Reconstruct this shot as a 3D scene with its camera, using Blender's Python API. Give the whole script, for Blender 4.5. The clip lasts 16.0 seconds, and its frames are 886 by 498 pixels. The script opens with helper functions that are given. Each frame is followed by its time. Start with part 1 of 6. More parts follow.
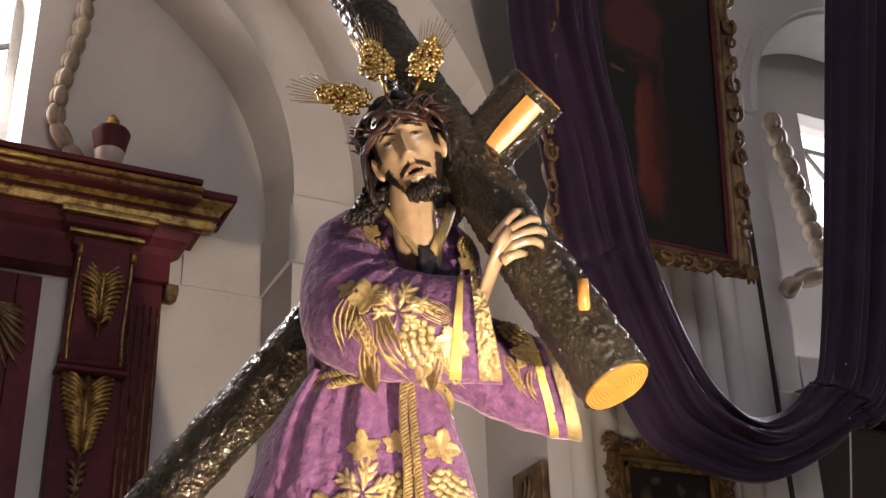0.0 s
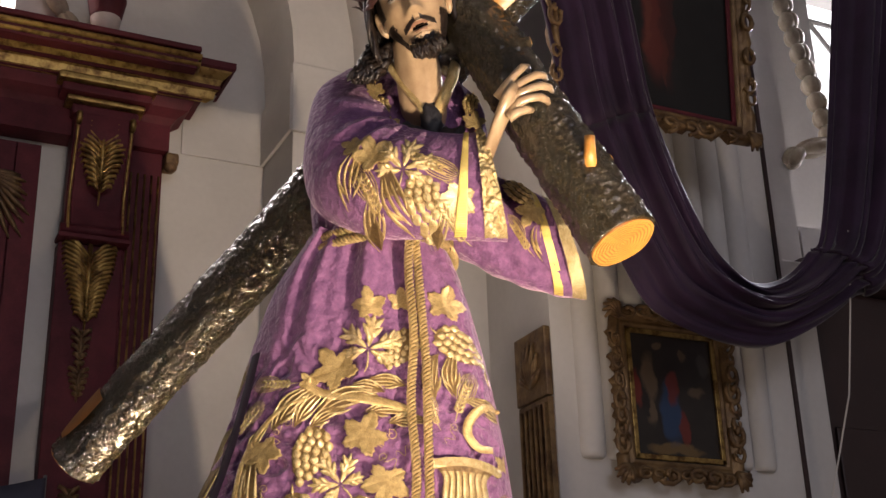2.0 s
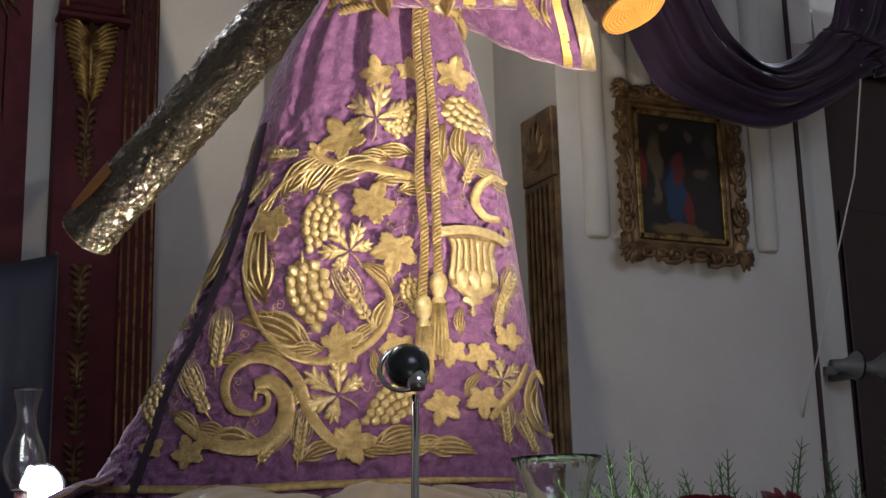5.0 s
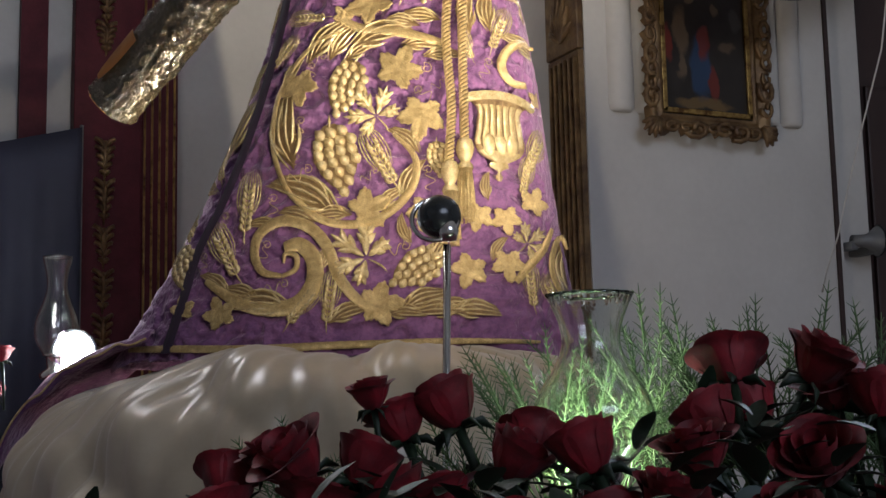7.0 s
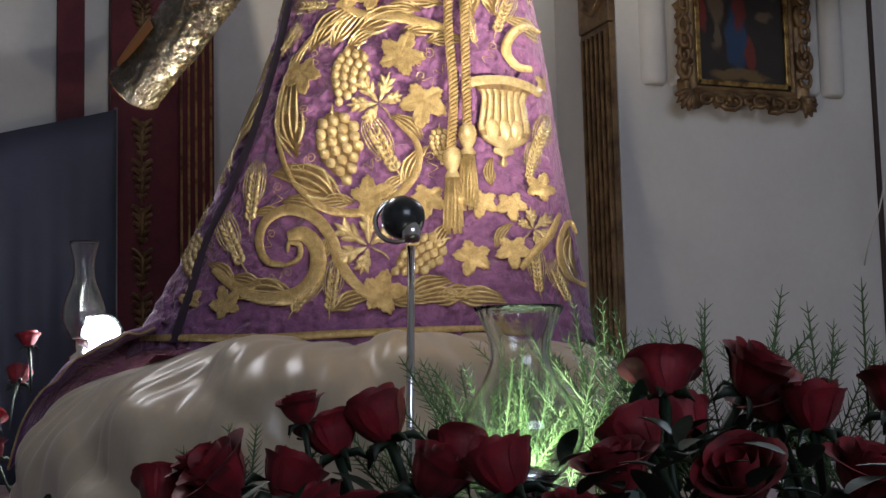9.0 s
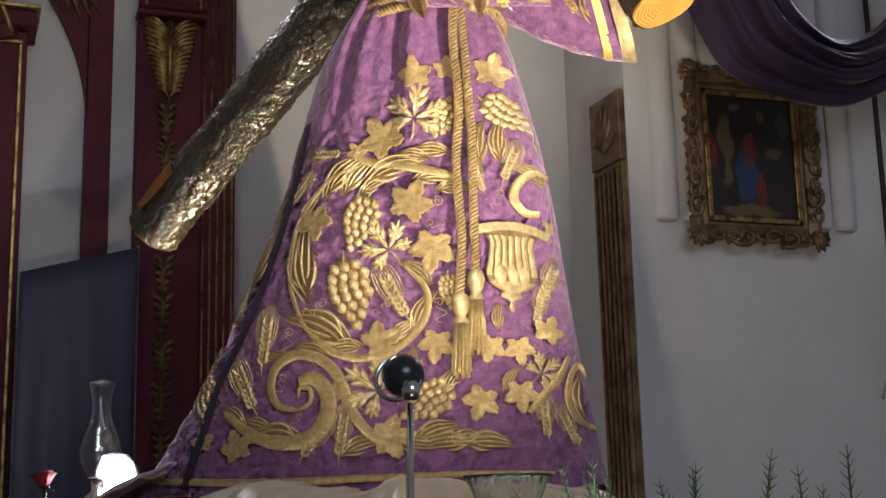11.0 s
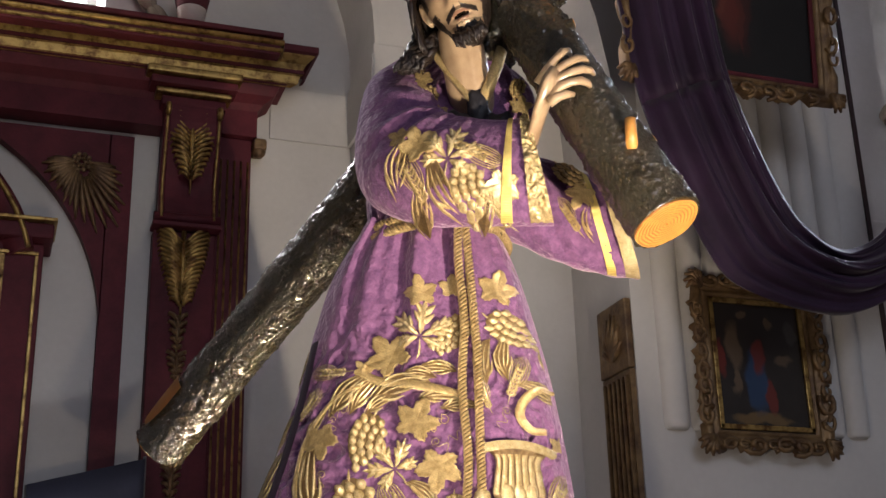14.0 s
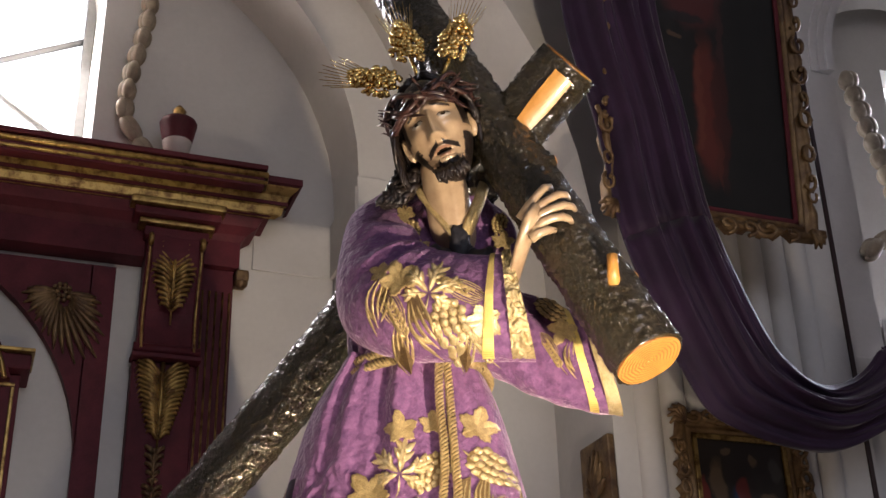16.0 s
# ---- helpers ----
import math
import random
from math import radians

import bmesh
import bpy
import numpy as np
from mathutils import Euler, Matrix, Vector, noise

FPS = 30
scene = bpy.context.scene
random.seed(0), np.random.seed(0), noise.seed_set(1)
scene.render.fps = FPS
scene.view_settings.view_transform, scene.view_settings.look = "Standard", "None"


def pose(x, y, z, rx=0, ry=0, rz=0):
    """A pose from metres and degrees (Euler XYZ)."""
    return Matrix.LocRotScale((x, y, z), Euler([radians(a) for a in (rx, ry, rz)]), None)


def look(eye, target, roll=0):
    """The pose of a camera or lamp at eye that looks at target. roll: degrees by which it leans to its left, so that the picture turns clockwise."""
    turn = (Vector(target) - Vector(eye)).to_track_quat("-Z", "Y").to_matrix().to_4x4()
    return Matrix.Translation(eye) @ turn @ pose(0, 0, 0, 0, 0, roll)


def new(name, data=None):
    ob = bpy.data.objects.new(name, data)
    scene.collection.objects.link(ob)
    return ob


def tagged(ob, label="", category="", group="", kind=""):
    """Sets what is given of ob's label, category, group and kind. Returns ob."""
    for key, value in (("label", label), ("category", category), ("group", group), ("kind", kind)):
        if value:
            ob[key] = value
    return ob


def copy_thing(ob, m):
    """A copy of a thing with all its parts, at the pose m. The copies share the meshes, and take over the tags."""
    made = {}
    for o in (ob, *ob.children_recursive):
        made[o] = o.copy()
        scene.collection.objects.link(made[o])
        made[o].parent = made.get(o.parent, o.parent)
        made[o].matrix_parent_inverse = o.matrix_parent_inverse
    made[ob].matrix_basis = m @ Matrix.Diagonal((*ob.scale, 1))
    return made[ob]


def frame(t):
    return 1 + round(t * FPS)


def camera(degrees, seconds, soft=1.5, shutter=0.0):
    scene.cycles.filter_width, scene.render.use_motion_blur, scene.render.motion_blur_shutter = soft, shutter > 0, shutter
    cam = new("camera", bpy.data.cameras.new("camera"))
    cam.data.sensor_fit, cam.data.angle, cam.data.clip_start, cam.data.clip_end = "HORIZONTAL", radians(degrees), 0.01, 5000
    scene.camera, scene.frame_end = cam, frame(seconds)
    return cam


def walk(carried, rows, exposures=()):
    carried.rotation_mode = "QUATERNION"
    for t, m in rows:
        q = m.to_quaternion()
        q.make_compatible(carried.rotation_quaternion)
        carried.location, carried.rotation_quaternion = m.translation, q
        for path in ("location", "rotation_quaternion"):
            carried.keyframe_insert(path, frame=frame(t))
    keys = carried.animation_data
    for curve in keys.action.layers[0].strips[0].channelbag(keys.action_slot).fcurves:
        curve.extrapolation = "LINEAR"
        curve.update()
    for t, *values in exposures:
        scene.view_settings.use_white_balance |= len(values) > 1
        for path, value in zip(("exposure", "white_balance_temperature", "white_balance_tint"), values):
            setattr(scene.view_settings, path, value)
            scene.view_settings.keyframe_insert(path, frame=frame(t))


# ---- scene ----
cam = camera(38.4, 16.0)
PATH = [
    (0, (0.039, 0.165, 1.822), (0.824, 1.764, 2.731), -1.8),
    (0.5, (0.04, 0.17, 1.814), (0.833, 1.782, 2.694), -1.8),
    (1, (0.039, 0.183, 1.801), (0.839, 1.812, 2.641), -1.8),
    (1.5, (0.038, 0.196, 1.792), (0.847, 1.845, 2.582), -1.8),
    (2, (0.038, 0.206, 1.779), (0.855, 1.874, 2.52), -1.8),
    (2.5, (0.04, 0.212, 1.771), (0.863, 1.898, 2.463), -1.7),
    (3, (0.037, 0.22, 1.759), (0.866, 1.922, 2.406), -1.7),
    (3.5, (0.037, 0.226, 1.751), (0.87, 1.944, 2.346), -1.7),
    (4, (0.035, 0.226, 1.747), (0.873, 1.959, 2.291), -1.6),
    (4.5, (0.038, 0.23, 1.738), (0.88, 1.975, 2.234), -1.6),
    (5, (0.037, 0.23, 1.724), (0.882, 1.989, 2.162), -1.5),
    (5.2, (0.032, 0.227, 1.719), (0.879, 1.991, 2.132), -1.6),
    (7.5, (0.014, 0.228, 1.669), (0.822, 2.043, 1.894), -1.5),
    (8, (0.052, 0.205, 1.679), (0.804, 2.049, 1.867), -1.3),
    (8.2, (0.079, 0.197, 1.689), (0.821, 2.045, 1.87), -1.3),
    (10.3, (0.184, 0.137, 1.75), (0.878, 1.985, 2.073), -1.4),
    (10.5, (0.182, 0.132, 1.753), (0.872, 1.978, 2.095), -1.4),
    (11, (0.174, 0.115, 1.766), (0.85, 1.955, 2.163), -1.4),
    (11.5, (0.159, 0.104, 1.776), (0.823, 1.936, 2.226), -1.4),
    (12, (0.157, 0.109, 1.782), (0.814, 1.933, 2.273), -1.4),
    (12.5, (0.163, 0.106, 1.794), (0.816, 1.924, 2.313), -1.5),
    (13, (0.172, 0.096, 1.802), (0.819, 1.903, 2.367), -1.5),
    (13.5, (0.177, 0.087, 1.811), (0.818, 1.877, 2.432), -1.5),
    (14, (0.181, 0.084, 1.812), (0.817, 1.851, 2.502), -1.6),
    (14.5, (0.188, 0.087, 1.818), (0.82, 1.832, 2.563), -1.6),
    (15, (0.187, 0.089, 1.82), (0.819, 1.815, 2.608), -1.6),
    (15.5, (0.187, 0.09, 1.822), (0.821, 1.795, 2.654), -1.6),
    (16, (0.19, 0.095, 1.829), (0.828, 1.776, 2.706), -1.6),
]
walk(cam, [(t, look(eye, target, roll)) for t, eye, target, roll in PATH], [(0, 0.50, 6700, 21), (3, 0.30, 6550, 20), (5, 0.30, 6000, 11), (7.5, 0.52, 5900, 11), (8.2, 0.52, 5900, 11), (10.5, 0.48, 5950, 12), (12, 0.33, 5900, 13), (16, 0.32, 6250, 18)])

# ---- light ----
world = bpy.data.worlds.new("world")
scene.world = world
world.use_nodes = True
wn = world.node_tree
sky = wn.nodes.new("ShaderNodeTexSky")
sky.sky_type, sky.sun_disc, sky.sun_elevation, sky.sun_rotation = "NISHITA", False, radians(45), radians(200)
wn.links.new(sky.outputs[0], wn.nodes["Background"].inputs[0])
wn.nodes["Background"].inputs[1].default_value = 0.1

TURNED = pose(0, 0, 0, 0, 0, -25.5)  # the float and its figure stand askew to the walls


def lamp(name, kind, place, target, watts, colour, size=0.1, wide=60, blend=0.5, frame_m=Matrix()):
    data = bpy.data.lights.new(name, kind)
    data.energy, data.color = watts, colour
    if kind == "AREA":
        data.shape, data.size, data.size_y = "RECTANGLE", size[0], size[1]
    else:
        data.shadow_soft_size = size
    if kind == "SPOT":
        data.spot_size, data.spot_blend = radians(wide), blend
    ob = new(name, data)
    ob.matrix_world = look(frame_m @ Vector(place), frame_m @ Vector(target))
    return ob


WARM = (1.0, 0.84, 0.60)
lamp("float_spot", "SPOT", (-0.10, 1.93, 1.96), (-0.08, 2.72, 2.82), 36, WARM, 0.02, 142, 1.0, TURNED)
lamp("float_spot_side", "SPOT", (0.88, 1.82, 1.85), (-0.07, 2.8, 3.04), 215, WARM, 0.02, 80, 1.0, TURNED)
# Unseen lamp added behind the robe to put glints on the log's underside.
lamp("added_log_spot", "SPOT", (-0.58, 3.66, 1.66), (-0.84, 3.38, 2.66), 105, (1.0, 0.76, 0.42), 0.02, 74, 0.8, TURNED)
lamp("fern_spot", "SPOT", (0.05, 1.575, 1.60), (0.05, 1.70, 1.77), 5.5, (0.97, 1.0, 0.74), 0.02, 140, 0.8, TURNED)
lamp("floodlight_beam", "POINT", (-1.12, 3.54, 1.90), (-0.8, 3.0, 2.4), 10, (1.0, 0.97, 0.92), 0.03, frame_m=TURNED)
lamp("window_light_left", "AREA", (-0.1, 5.55, 5.5), (0.6, 3.0, 3.8), 80, (1.0, 0.95, 0.90), (1.0, 1.2))
lamp("nave_window_light", "AREA", (1.0, -5.8, 5.0), (1.2, 3.0, 2.6), 90, (0.86, 0.90, 1.0), (4.0, 3.0))
lamp("window_light_right", "AREA", (4.9, 4.35, 5.0), (4.2, 2.5, 4.4), 85, (0.84, 0.90, 1.0), (0.7, 1.2))

# ---- mesh helpers ----


SLOPES = {}


def cr(x, xs, ys):
    """A smooth curve through the table xs, ys."""
    key = (tuple(xs), tuple(ys))
    if key not in SLOPES:
        a, b = (xs[::-1], ys[::-1]) if xs[0] > xs[-1] else (xs, ys)
        SLOPES[key] = (list(a), list(b), [float(v) for v in np.gradient(np.array(b, float), np.array(a, float))])
    a, b, g = SLOPES[key]
    x = min(max(x, a[0]), a[-1])
    k = 0
    while k < len(a) - 2 and x > a[k + 1]:
        k += 1
    h = a[k + 1] - a[k]
    t = (x - a[k]) / h
    return (2 * t**3 - 3 * t**2 + 1) * b[k] + (t**3 - 2 * t**2 + t) * h * g[k] + (3 * t**2 - 2 * t**3) * b[k + 1] + (t**3 - t**2) * h * g[k + 1]


def sheet(bm, rows, closed=False, mat=0):
    """Faces between rows of points."""
    vs = [[bm.verts.new(p) for p in r] for r in rows]
    n = len(vs[0])
    for a, b in zip(vs, vs[1:]):
        for k in range(n if closed else n - 1):
            f = bm.faces.new((a[k], a[(k + 1) % n], b[(k + 1) % n], b[k]))
            f.material_index, f.smooth = mat, True
    return vs


def cap(bm, ring, mat=0, flip=False):
    f = bm.faces.new(ring[::-1] if flip else ring)
    f.material_index = mat
    return f


def tube(bm, pts, radii, seg=6, mat=0, flat=1.0, caps=True):
    """A round bar along pts; flat squashes it along its second axis."""
    pts = [Vector(p) for p in pts]
    if not hasattr(radii, "__len__"):
        radii = [radii] * len(pts)
    rows, side = [], None
    for k, p in enumerate(pts):
        way = (pts[min(k + 1, len(pts) - 1)] - pts[max(k - 1, 0)]).normalized()
        if side is None:
            side = way.orthogonal().normalized()
        side = (side - way * side.dot(way)).normalized()
        up = way.cross(side)
        rows.append([p + radii[k] * (math.cos(a) * side + flat * math.sin(a) * up) for a in (2 * math.pi * j / seg for j in range(seg))])
    vs = sheet(bm, rows, True, mat)
    if caps:
        cap(bm, vs[0], mat, True), cap(bm, vs[-1], mat)
    return vs


def loft(bm, sections, n=32, power=2.0, ripple=None, mat=0, caps=(True, True)):
    """Oval sections (centre, half axis, half axis), skinned."""
    rows = []
    for k, (c, a, b) in enumerate(sections):
        c, a, b = Vector(c), Vector(a), Vector(b)
        row = []
        for j in range(n):
            w = 2 * math.pi * j / n
            x, y = math.cos(w), math.sin(w)
            x, y = math.copysign(abs(x) ** (2 / power), x), math.copysign(abs(y) ** (2 / power), y)
            g = 1 + (ripple(w, k / (len(sections) - 1)) if ripple else 0)
            row.append(c + g * (a * x + b * y))
        rows.append(row)
    vs = sheet(bm, rows, True, mat)
    if caps[0]:
        cap(bm, vs[0], mat, True)
    if caps[1]:
        cap(bm, vs[-1], mat)
    return vs


def lathe(bm, profile, seg=24, at=(0, 0, 0), mat=0, wave=None):
    """Profile of (radius, height), turned about z."""
    at = Vector(at)
    rows = [[at + Vector(((r + (wave(a, z) if wave else 0)) * math.cos(a), (r + (wave(a, z) if wave else 0)) * math.sin(a), z)) for a in (2 * math.pi * j / seg for j in range(seg))] for r, z in profile]
    return sheet(bm, rows, True, mat)


def box(bm, x0, x1, y0, y1, z0, z1, bevel=0.0, mat=0):
    made = bmesh.ops.create_cube(bm, size=1, matrix=Matrix.Translation(((x0 + x1) / 2, (y0 + y1) / 2, (z0 + z1) / 2)) @ Matrix.Diagonal((x1 - x0, y1 - y0, z1 - z0, 1)))
    faces = {f for v in made["verts"] for f in v.link_faces}
    for f in faces:
        f.material_index = mat
    if bevel:
        edges = list({e for v in made["verts"] for e in v.link_edges})
        bmesh.ops.bevel(bm, geom=edges, offset=bevel, segments=2, affect="EDGES", profile=0.6)


def ball(bm, at, rx, ry, rz, seg=8, rings=6, turn=Matrix(), mat=0):
    at = Vector(at)
    rows = []
    for k in range(rings + 1):
        w = math.pi * (0.04 + 0.92 * k / rings)
        rows.append([at + turn.to_3x3() @ Vector((rx * math.sin(w) * math.cos(a), ry * math.sin(w) * math.sin(a), rz * math.cos(w))) for a in (2 * math.pi * j / seg for j in range(seg))])
    vs = sheet(bm, rows, True, mat)
    cap(bm, vs[0], mat), cap(bm, vs[-1], mat, True)


def outline(bm, pts, y0, y1, mat=0):
    """A flat shape of (x, z) points, from y0 to y1 thick."""
    a = [bm.verts.new((x, y0, z)) for x, z in pts]
    b = [bm.verts.new((x, y1, z)) for x, z in pts]
    for f in [bm.faces.new(a), bm.faces.new(b[::-1])] + [bm.faces.new((a[k], b[k], b[(k + 1) % len(a)], a[(k + 1) % len(a)])) for k in range(len(a))]:
        f.material_index = mat


BASE = {}


def thing(name, label, category, base=(0, 0, 0), turned=False, group=""):
    ob = new(name)
    ob.empty_display_size = 0.05
    ob.matrix_world = (TURNED if turned else Matrix()) @ Matrix.Translation(base)
    BASE[ob.name] = Vector(base)
    return tagged(ob, label, category, group)


def part(name, bm, material, parent=None, label="", base=None, kind=""):
    """Links a bmesh as one mesh; it is given in the coordinates of its thing's surroundings."""
    b = BASE[parent.name] if parent else Vector(base or (0, 0, 0))
    bmesh.ops.translate(bm, vec=-b, verts=bm.verts)
    bmesh.ops.recalc_face_normals(bm, faces=bm.faces)
    me = bpy.data.meshes.new(name)
    bm.to_mesh(me)
    bm.free()
    for m in material if isinstance(material, (list, tuple)) else [material]:
        me.materials.append(m)
    ob = new(name, me)
    if parent:
        ob.parent = parent
    else:
        ob.location = b
    BASE[ob.name] = b
    return tagged(ob, label, kind=kind)


def setting(name, bm, material, label, category):
    return tagged(part(name, bm, material), label, category, kind="structure")


# ---- materials ----


def material(name, colour, rough=0.6, metal=0.0, second=None, scale=8.0, mix=(0.35, 0.65), bump=0.0, bump_scale=60.0, fine=None, **more):
    """Principled surface with two scales of noise in its colour and a noise relief."""
    m = bpy.data.materials.new(name)
    m.use_nodes = True
    t = m.node_tree
    n, l = t.nodes, t.links
    p = n["Principled BSDF"]
    p.inputs["Roughness"].default_value, p.inputs["Metallic"].default_value = rough, metal
    for key, value in more.items():
        p.inputs[key.replace("_", " ")].default_value = value
    at = n.new("ShaderNodeTexCoord")
    if second is None:
        second = tuple(c * 0.78 for c in colour)
    a = n.new("ShaderNodeTexNoise")
    a.inputs["Scale"].default_value, a.inputs["Detail"].default_value, a.inputs["Roughness"].default_value = scale, 6, 0.65
    l.new(at.outputs["Object"], a.inputs["Vector"])
    ramp = n.new("ShaderNodeValToRGB")
    ramp.color_ramp.elements[0].position, ramp.color_ramp.elements[1].position = mix
    ramp.color_ramp.elements[0].color, ramp.color_ramp.elements[1].color = (*second, 1), (*colour, 1)
    l.new(a.outputs["Fac"], ramp.inputs["Fac"])
    last = ramp.outputs["Color"]
    if fine:
        b = n.new("ShaderNodeTexNoise")
        b.inputs["Scale"].default_value, b.inputs["Detail"].default_value = fine[0], 3
        l.new(at.outputs["Object"], b.inputs["Vector"])
        fr = n.new("ShaderNodeMapRange")
        fr.inputs[3].default_value, fr.inputs[4].default_value = 1 - fine[1], 1 + fine[1]
        l.new(b.outputs["Fac"], fr.inputs[0])
        mul = n.new("ShaderNodeVectorMath")
        mul.operation = "SCALE"
        l.new(last, mul.inputs[0]), l.new(fr.outputs[0], mul.inputs["Scale"])
        last = mul.outputs[0]
    l.new(last, p.inputs["Base Color"])
    if bump:
        c = n.new("ShaderNodeTexNoise")
        c.inputs["Scale"].default_value, c.inputs["Detail"].default_value = bump_scale, 5
        l.new(at.outputs["Object"], c.inputs["Vector"])
        bp = n.new("ShaderNodeBump")
        bp.inputs["Strength"].default_value, bp.inputs["Distance"].default_value = min(1.0, bump), 0.004 * max(1.0, bump)
        l.new(c.outputs["Fac"], bp.inputs["Height"]), l.new(bp.outputs[0], p.inputs["Normal"])
    return m


def threads(m, scale, strength=0.8, distance=0.002, turn=(0, 0.6, 0), dark=0.55):
    """Parallel thread relief on a material, with shade between threads put into its colour."""
    t = m.node_tree
    n, l = t.nodes, t.links
    at, mp, w, bp = n.new("ShaderNodeTexCoord"), n.new("ShaderNodeMapping"), n.new("ShaderNodeTexWave"), n.new("ShaderNodeBump")
    mp.inputs["Rotation"].default_value = turn
    w.inputs["Scale"].default_value, w.inputs["Distortion"].default_value, w.inputs["Detail"].default_value = scale, 2.5, 2
    w.inputs["Detail Scale"].default_value = 0.6
    bp.inputs["Strength"].default_value, bp.inputs["Distance"].default_value = strength, distance
    l.new(at.outputs["Object"], mp.inputs[0]), l.new(mp.outputs[0], w.inputs["Vector"])
    p = n["Principled BSDF"]
    l.new(w.outputs["Fac"], bp.inputs["Height"]), l.new(bp.outputs[0], p.inputs["Normal"])
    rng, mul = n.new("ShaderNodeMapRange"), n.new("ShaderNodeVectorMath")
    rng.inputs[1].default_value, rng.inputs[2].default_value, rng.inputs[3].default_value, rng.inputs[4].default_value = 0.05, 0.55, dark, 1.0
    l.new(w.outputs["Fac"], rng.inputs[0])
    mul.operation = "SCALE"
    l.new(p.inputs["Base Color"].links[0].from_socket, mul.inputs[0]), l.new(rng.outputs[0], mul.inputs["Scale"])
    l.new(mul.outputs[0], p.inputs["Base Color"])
    return m


PLASTER = material("plaster", (0.55, 0.525, 0.49), 0.85, second=(0.47, 0.445, 0.415), scale=1.3, bump=0.25, bump_scale=25, fine=(40, 0.05))
STONE = material("floor_stone", (0.30, 0.26, 0.22), 0.5, scale=3, bump=0.2)
CRIMSON = material("crimson_paint", (0.105, 0.018, 0.024), 0.6, second=(0.060, 0.010, 0.014), scale=5, bump=0.3, bump_scale=40, fine=(120, 0.15), Specular_IOR_Level=0.2)
DARKWOOD = material("dark_wood", (0.032, 0.014, 0.012), 0.5, scale=4, bump=0.2)
GILT = material("worn_gilding", (0.44, 0.285, 0.09), 0.40, 0.85, second=(0.13, 0.065, 0.022), scale=22, mix=(0.36, 0.56), bump=0.5, bump_scale=70)
OLDGILT = material("dull_gilding", (0.22, 0.135, 0.058), 0.5, 0.5, second=(0.075, 0.038, 0.018), scale=14, mix=(0.34, 0.62), bump=0.6, bump_scale=60)
STUCCO_LEAF = material("painted_stucco_leaf", (0.34, 0.28, 0.20), 0.7, second=(0.20, 0.15, 0.10), scale=12, bump=0.3)
DRAPE = material("purple_drape", (0.026, 0.008, 0.032), 0.7, second=(0.012, 0.003, 0.016), scale=7, bump=0.2, bump_scale=200, Specular_IOR_Level=0.35, Sheen_Weight=0.2, Sheen_Roughness=0.4)
VELVET = material("purple_velvet", (0.205, 0.086, 0.195), 0.85, second=(0.080, 0.027, 0.090), scale=40, mix=(0.30, 0.70), bump=2.4, bump_scale=60, fine=(220, 0.18), Sheen_Weight=0.55, Sheen_Roughness=0.35, Sheen_Tint=(1.0, 0.75, 0.9, 1))
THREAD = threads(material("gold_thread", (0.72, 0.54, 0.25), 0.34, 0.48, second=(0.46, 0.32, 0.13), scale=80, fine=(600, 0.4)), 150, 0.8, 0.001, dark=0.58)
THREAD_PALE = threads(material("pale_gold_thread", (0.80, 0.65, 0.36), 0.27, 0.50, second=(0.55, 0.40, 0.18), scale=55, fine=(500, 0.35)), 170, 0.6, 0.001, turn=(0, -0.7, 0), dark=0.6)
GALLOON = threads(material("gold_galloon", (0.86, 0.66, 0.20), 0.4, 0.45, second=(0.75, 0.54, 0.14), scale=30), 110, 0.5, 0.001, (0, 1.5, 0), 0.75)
# Backing thread, its colour darkened so the gaps between raised cords come out dark.
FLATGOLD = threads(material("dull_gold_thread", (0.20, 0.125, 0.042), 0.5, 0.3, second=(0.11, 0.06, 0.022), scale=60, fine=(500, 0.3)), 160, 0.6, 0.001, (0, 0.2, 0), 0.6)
BROWN = material("brown_thread", (0.105, 0.066, 0.018), 0.6, 0.2, second=(0.055, 0.033, 0.010), scale=60, bump=0.5, bump_scale=300)
GOLD = material("bright_gold", (0.95, 0.70, 0.28), 0.22, 1.0, second=(0.75, 0.48, 0.15), scale=25, bump=0.3, bump_scale=90)
BARK = material("varnished_bark", (0.046, 0.033, 0.014), 0.24, second=(0.010, 0.008, 0.004), scale=120, mix=(0.36, 0.62), bump=2.6, bump_scale=230, fine=(260, 0.3), Coat_Weight=0.8, Coat_Roughness=0.16)
CUTDARK = material("cut_wood_ring_and_shade", (0.27, 0.105, 0.02), 0.4, scale=18)
CUTWOOD = material("cut_wood", (0.54, 0.265, 0.06), 0.35, second=(0.40, 0.175, 0.034), scale=18, bump=0.2, Coat_Weight=0.4)
SKIN = material("painted_flesh", (0.40, 0.285, 0.175), 0.28, second=(0.27, 0.175, 0.10), scale=14, fine=(60, 0.08), Coat_Weight=0.35, Coat_Roughness=0.2)
HAIR = material("painted_hair", (0.018, 0.011, 0.008), 0.4, second=(0.008, 0.005, 0.004), scale=30, bump=0.6, bump_scale=120)
LIPS = material("painted_lips", (0.24, 0.125, 0.08), 0.3)
EYEDARK = material("eye_dark", (0.02, 0.012, 0.008), 0.12)
EYEWHITE = material("eye_white", (0.50, 0.43, 0.34), 0.12)
THORN = material("thorn_wood", (0.055, 0.024, 0.018), 0.3, second=(0.020, 0.008, 0.007), scale=40, bump=0.4)
SATIN = material("beige_satin", (0.42, 0.35, 0.25), 0.32, second=(0.33, 0.27, 0.19), scale=4, bump=0.3, bump_scale=12, Sheen_Weight=0.3)
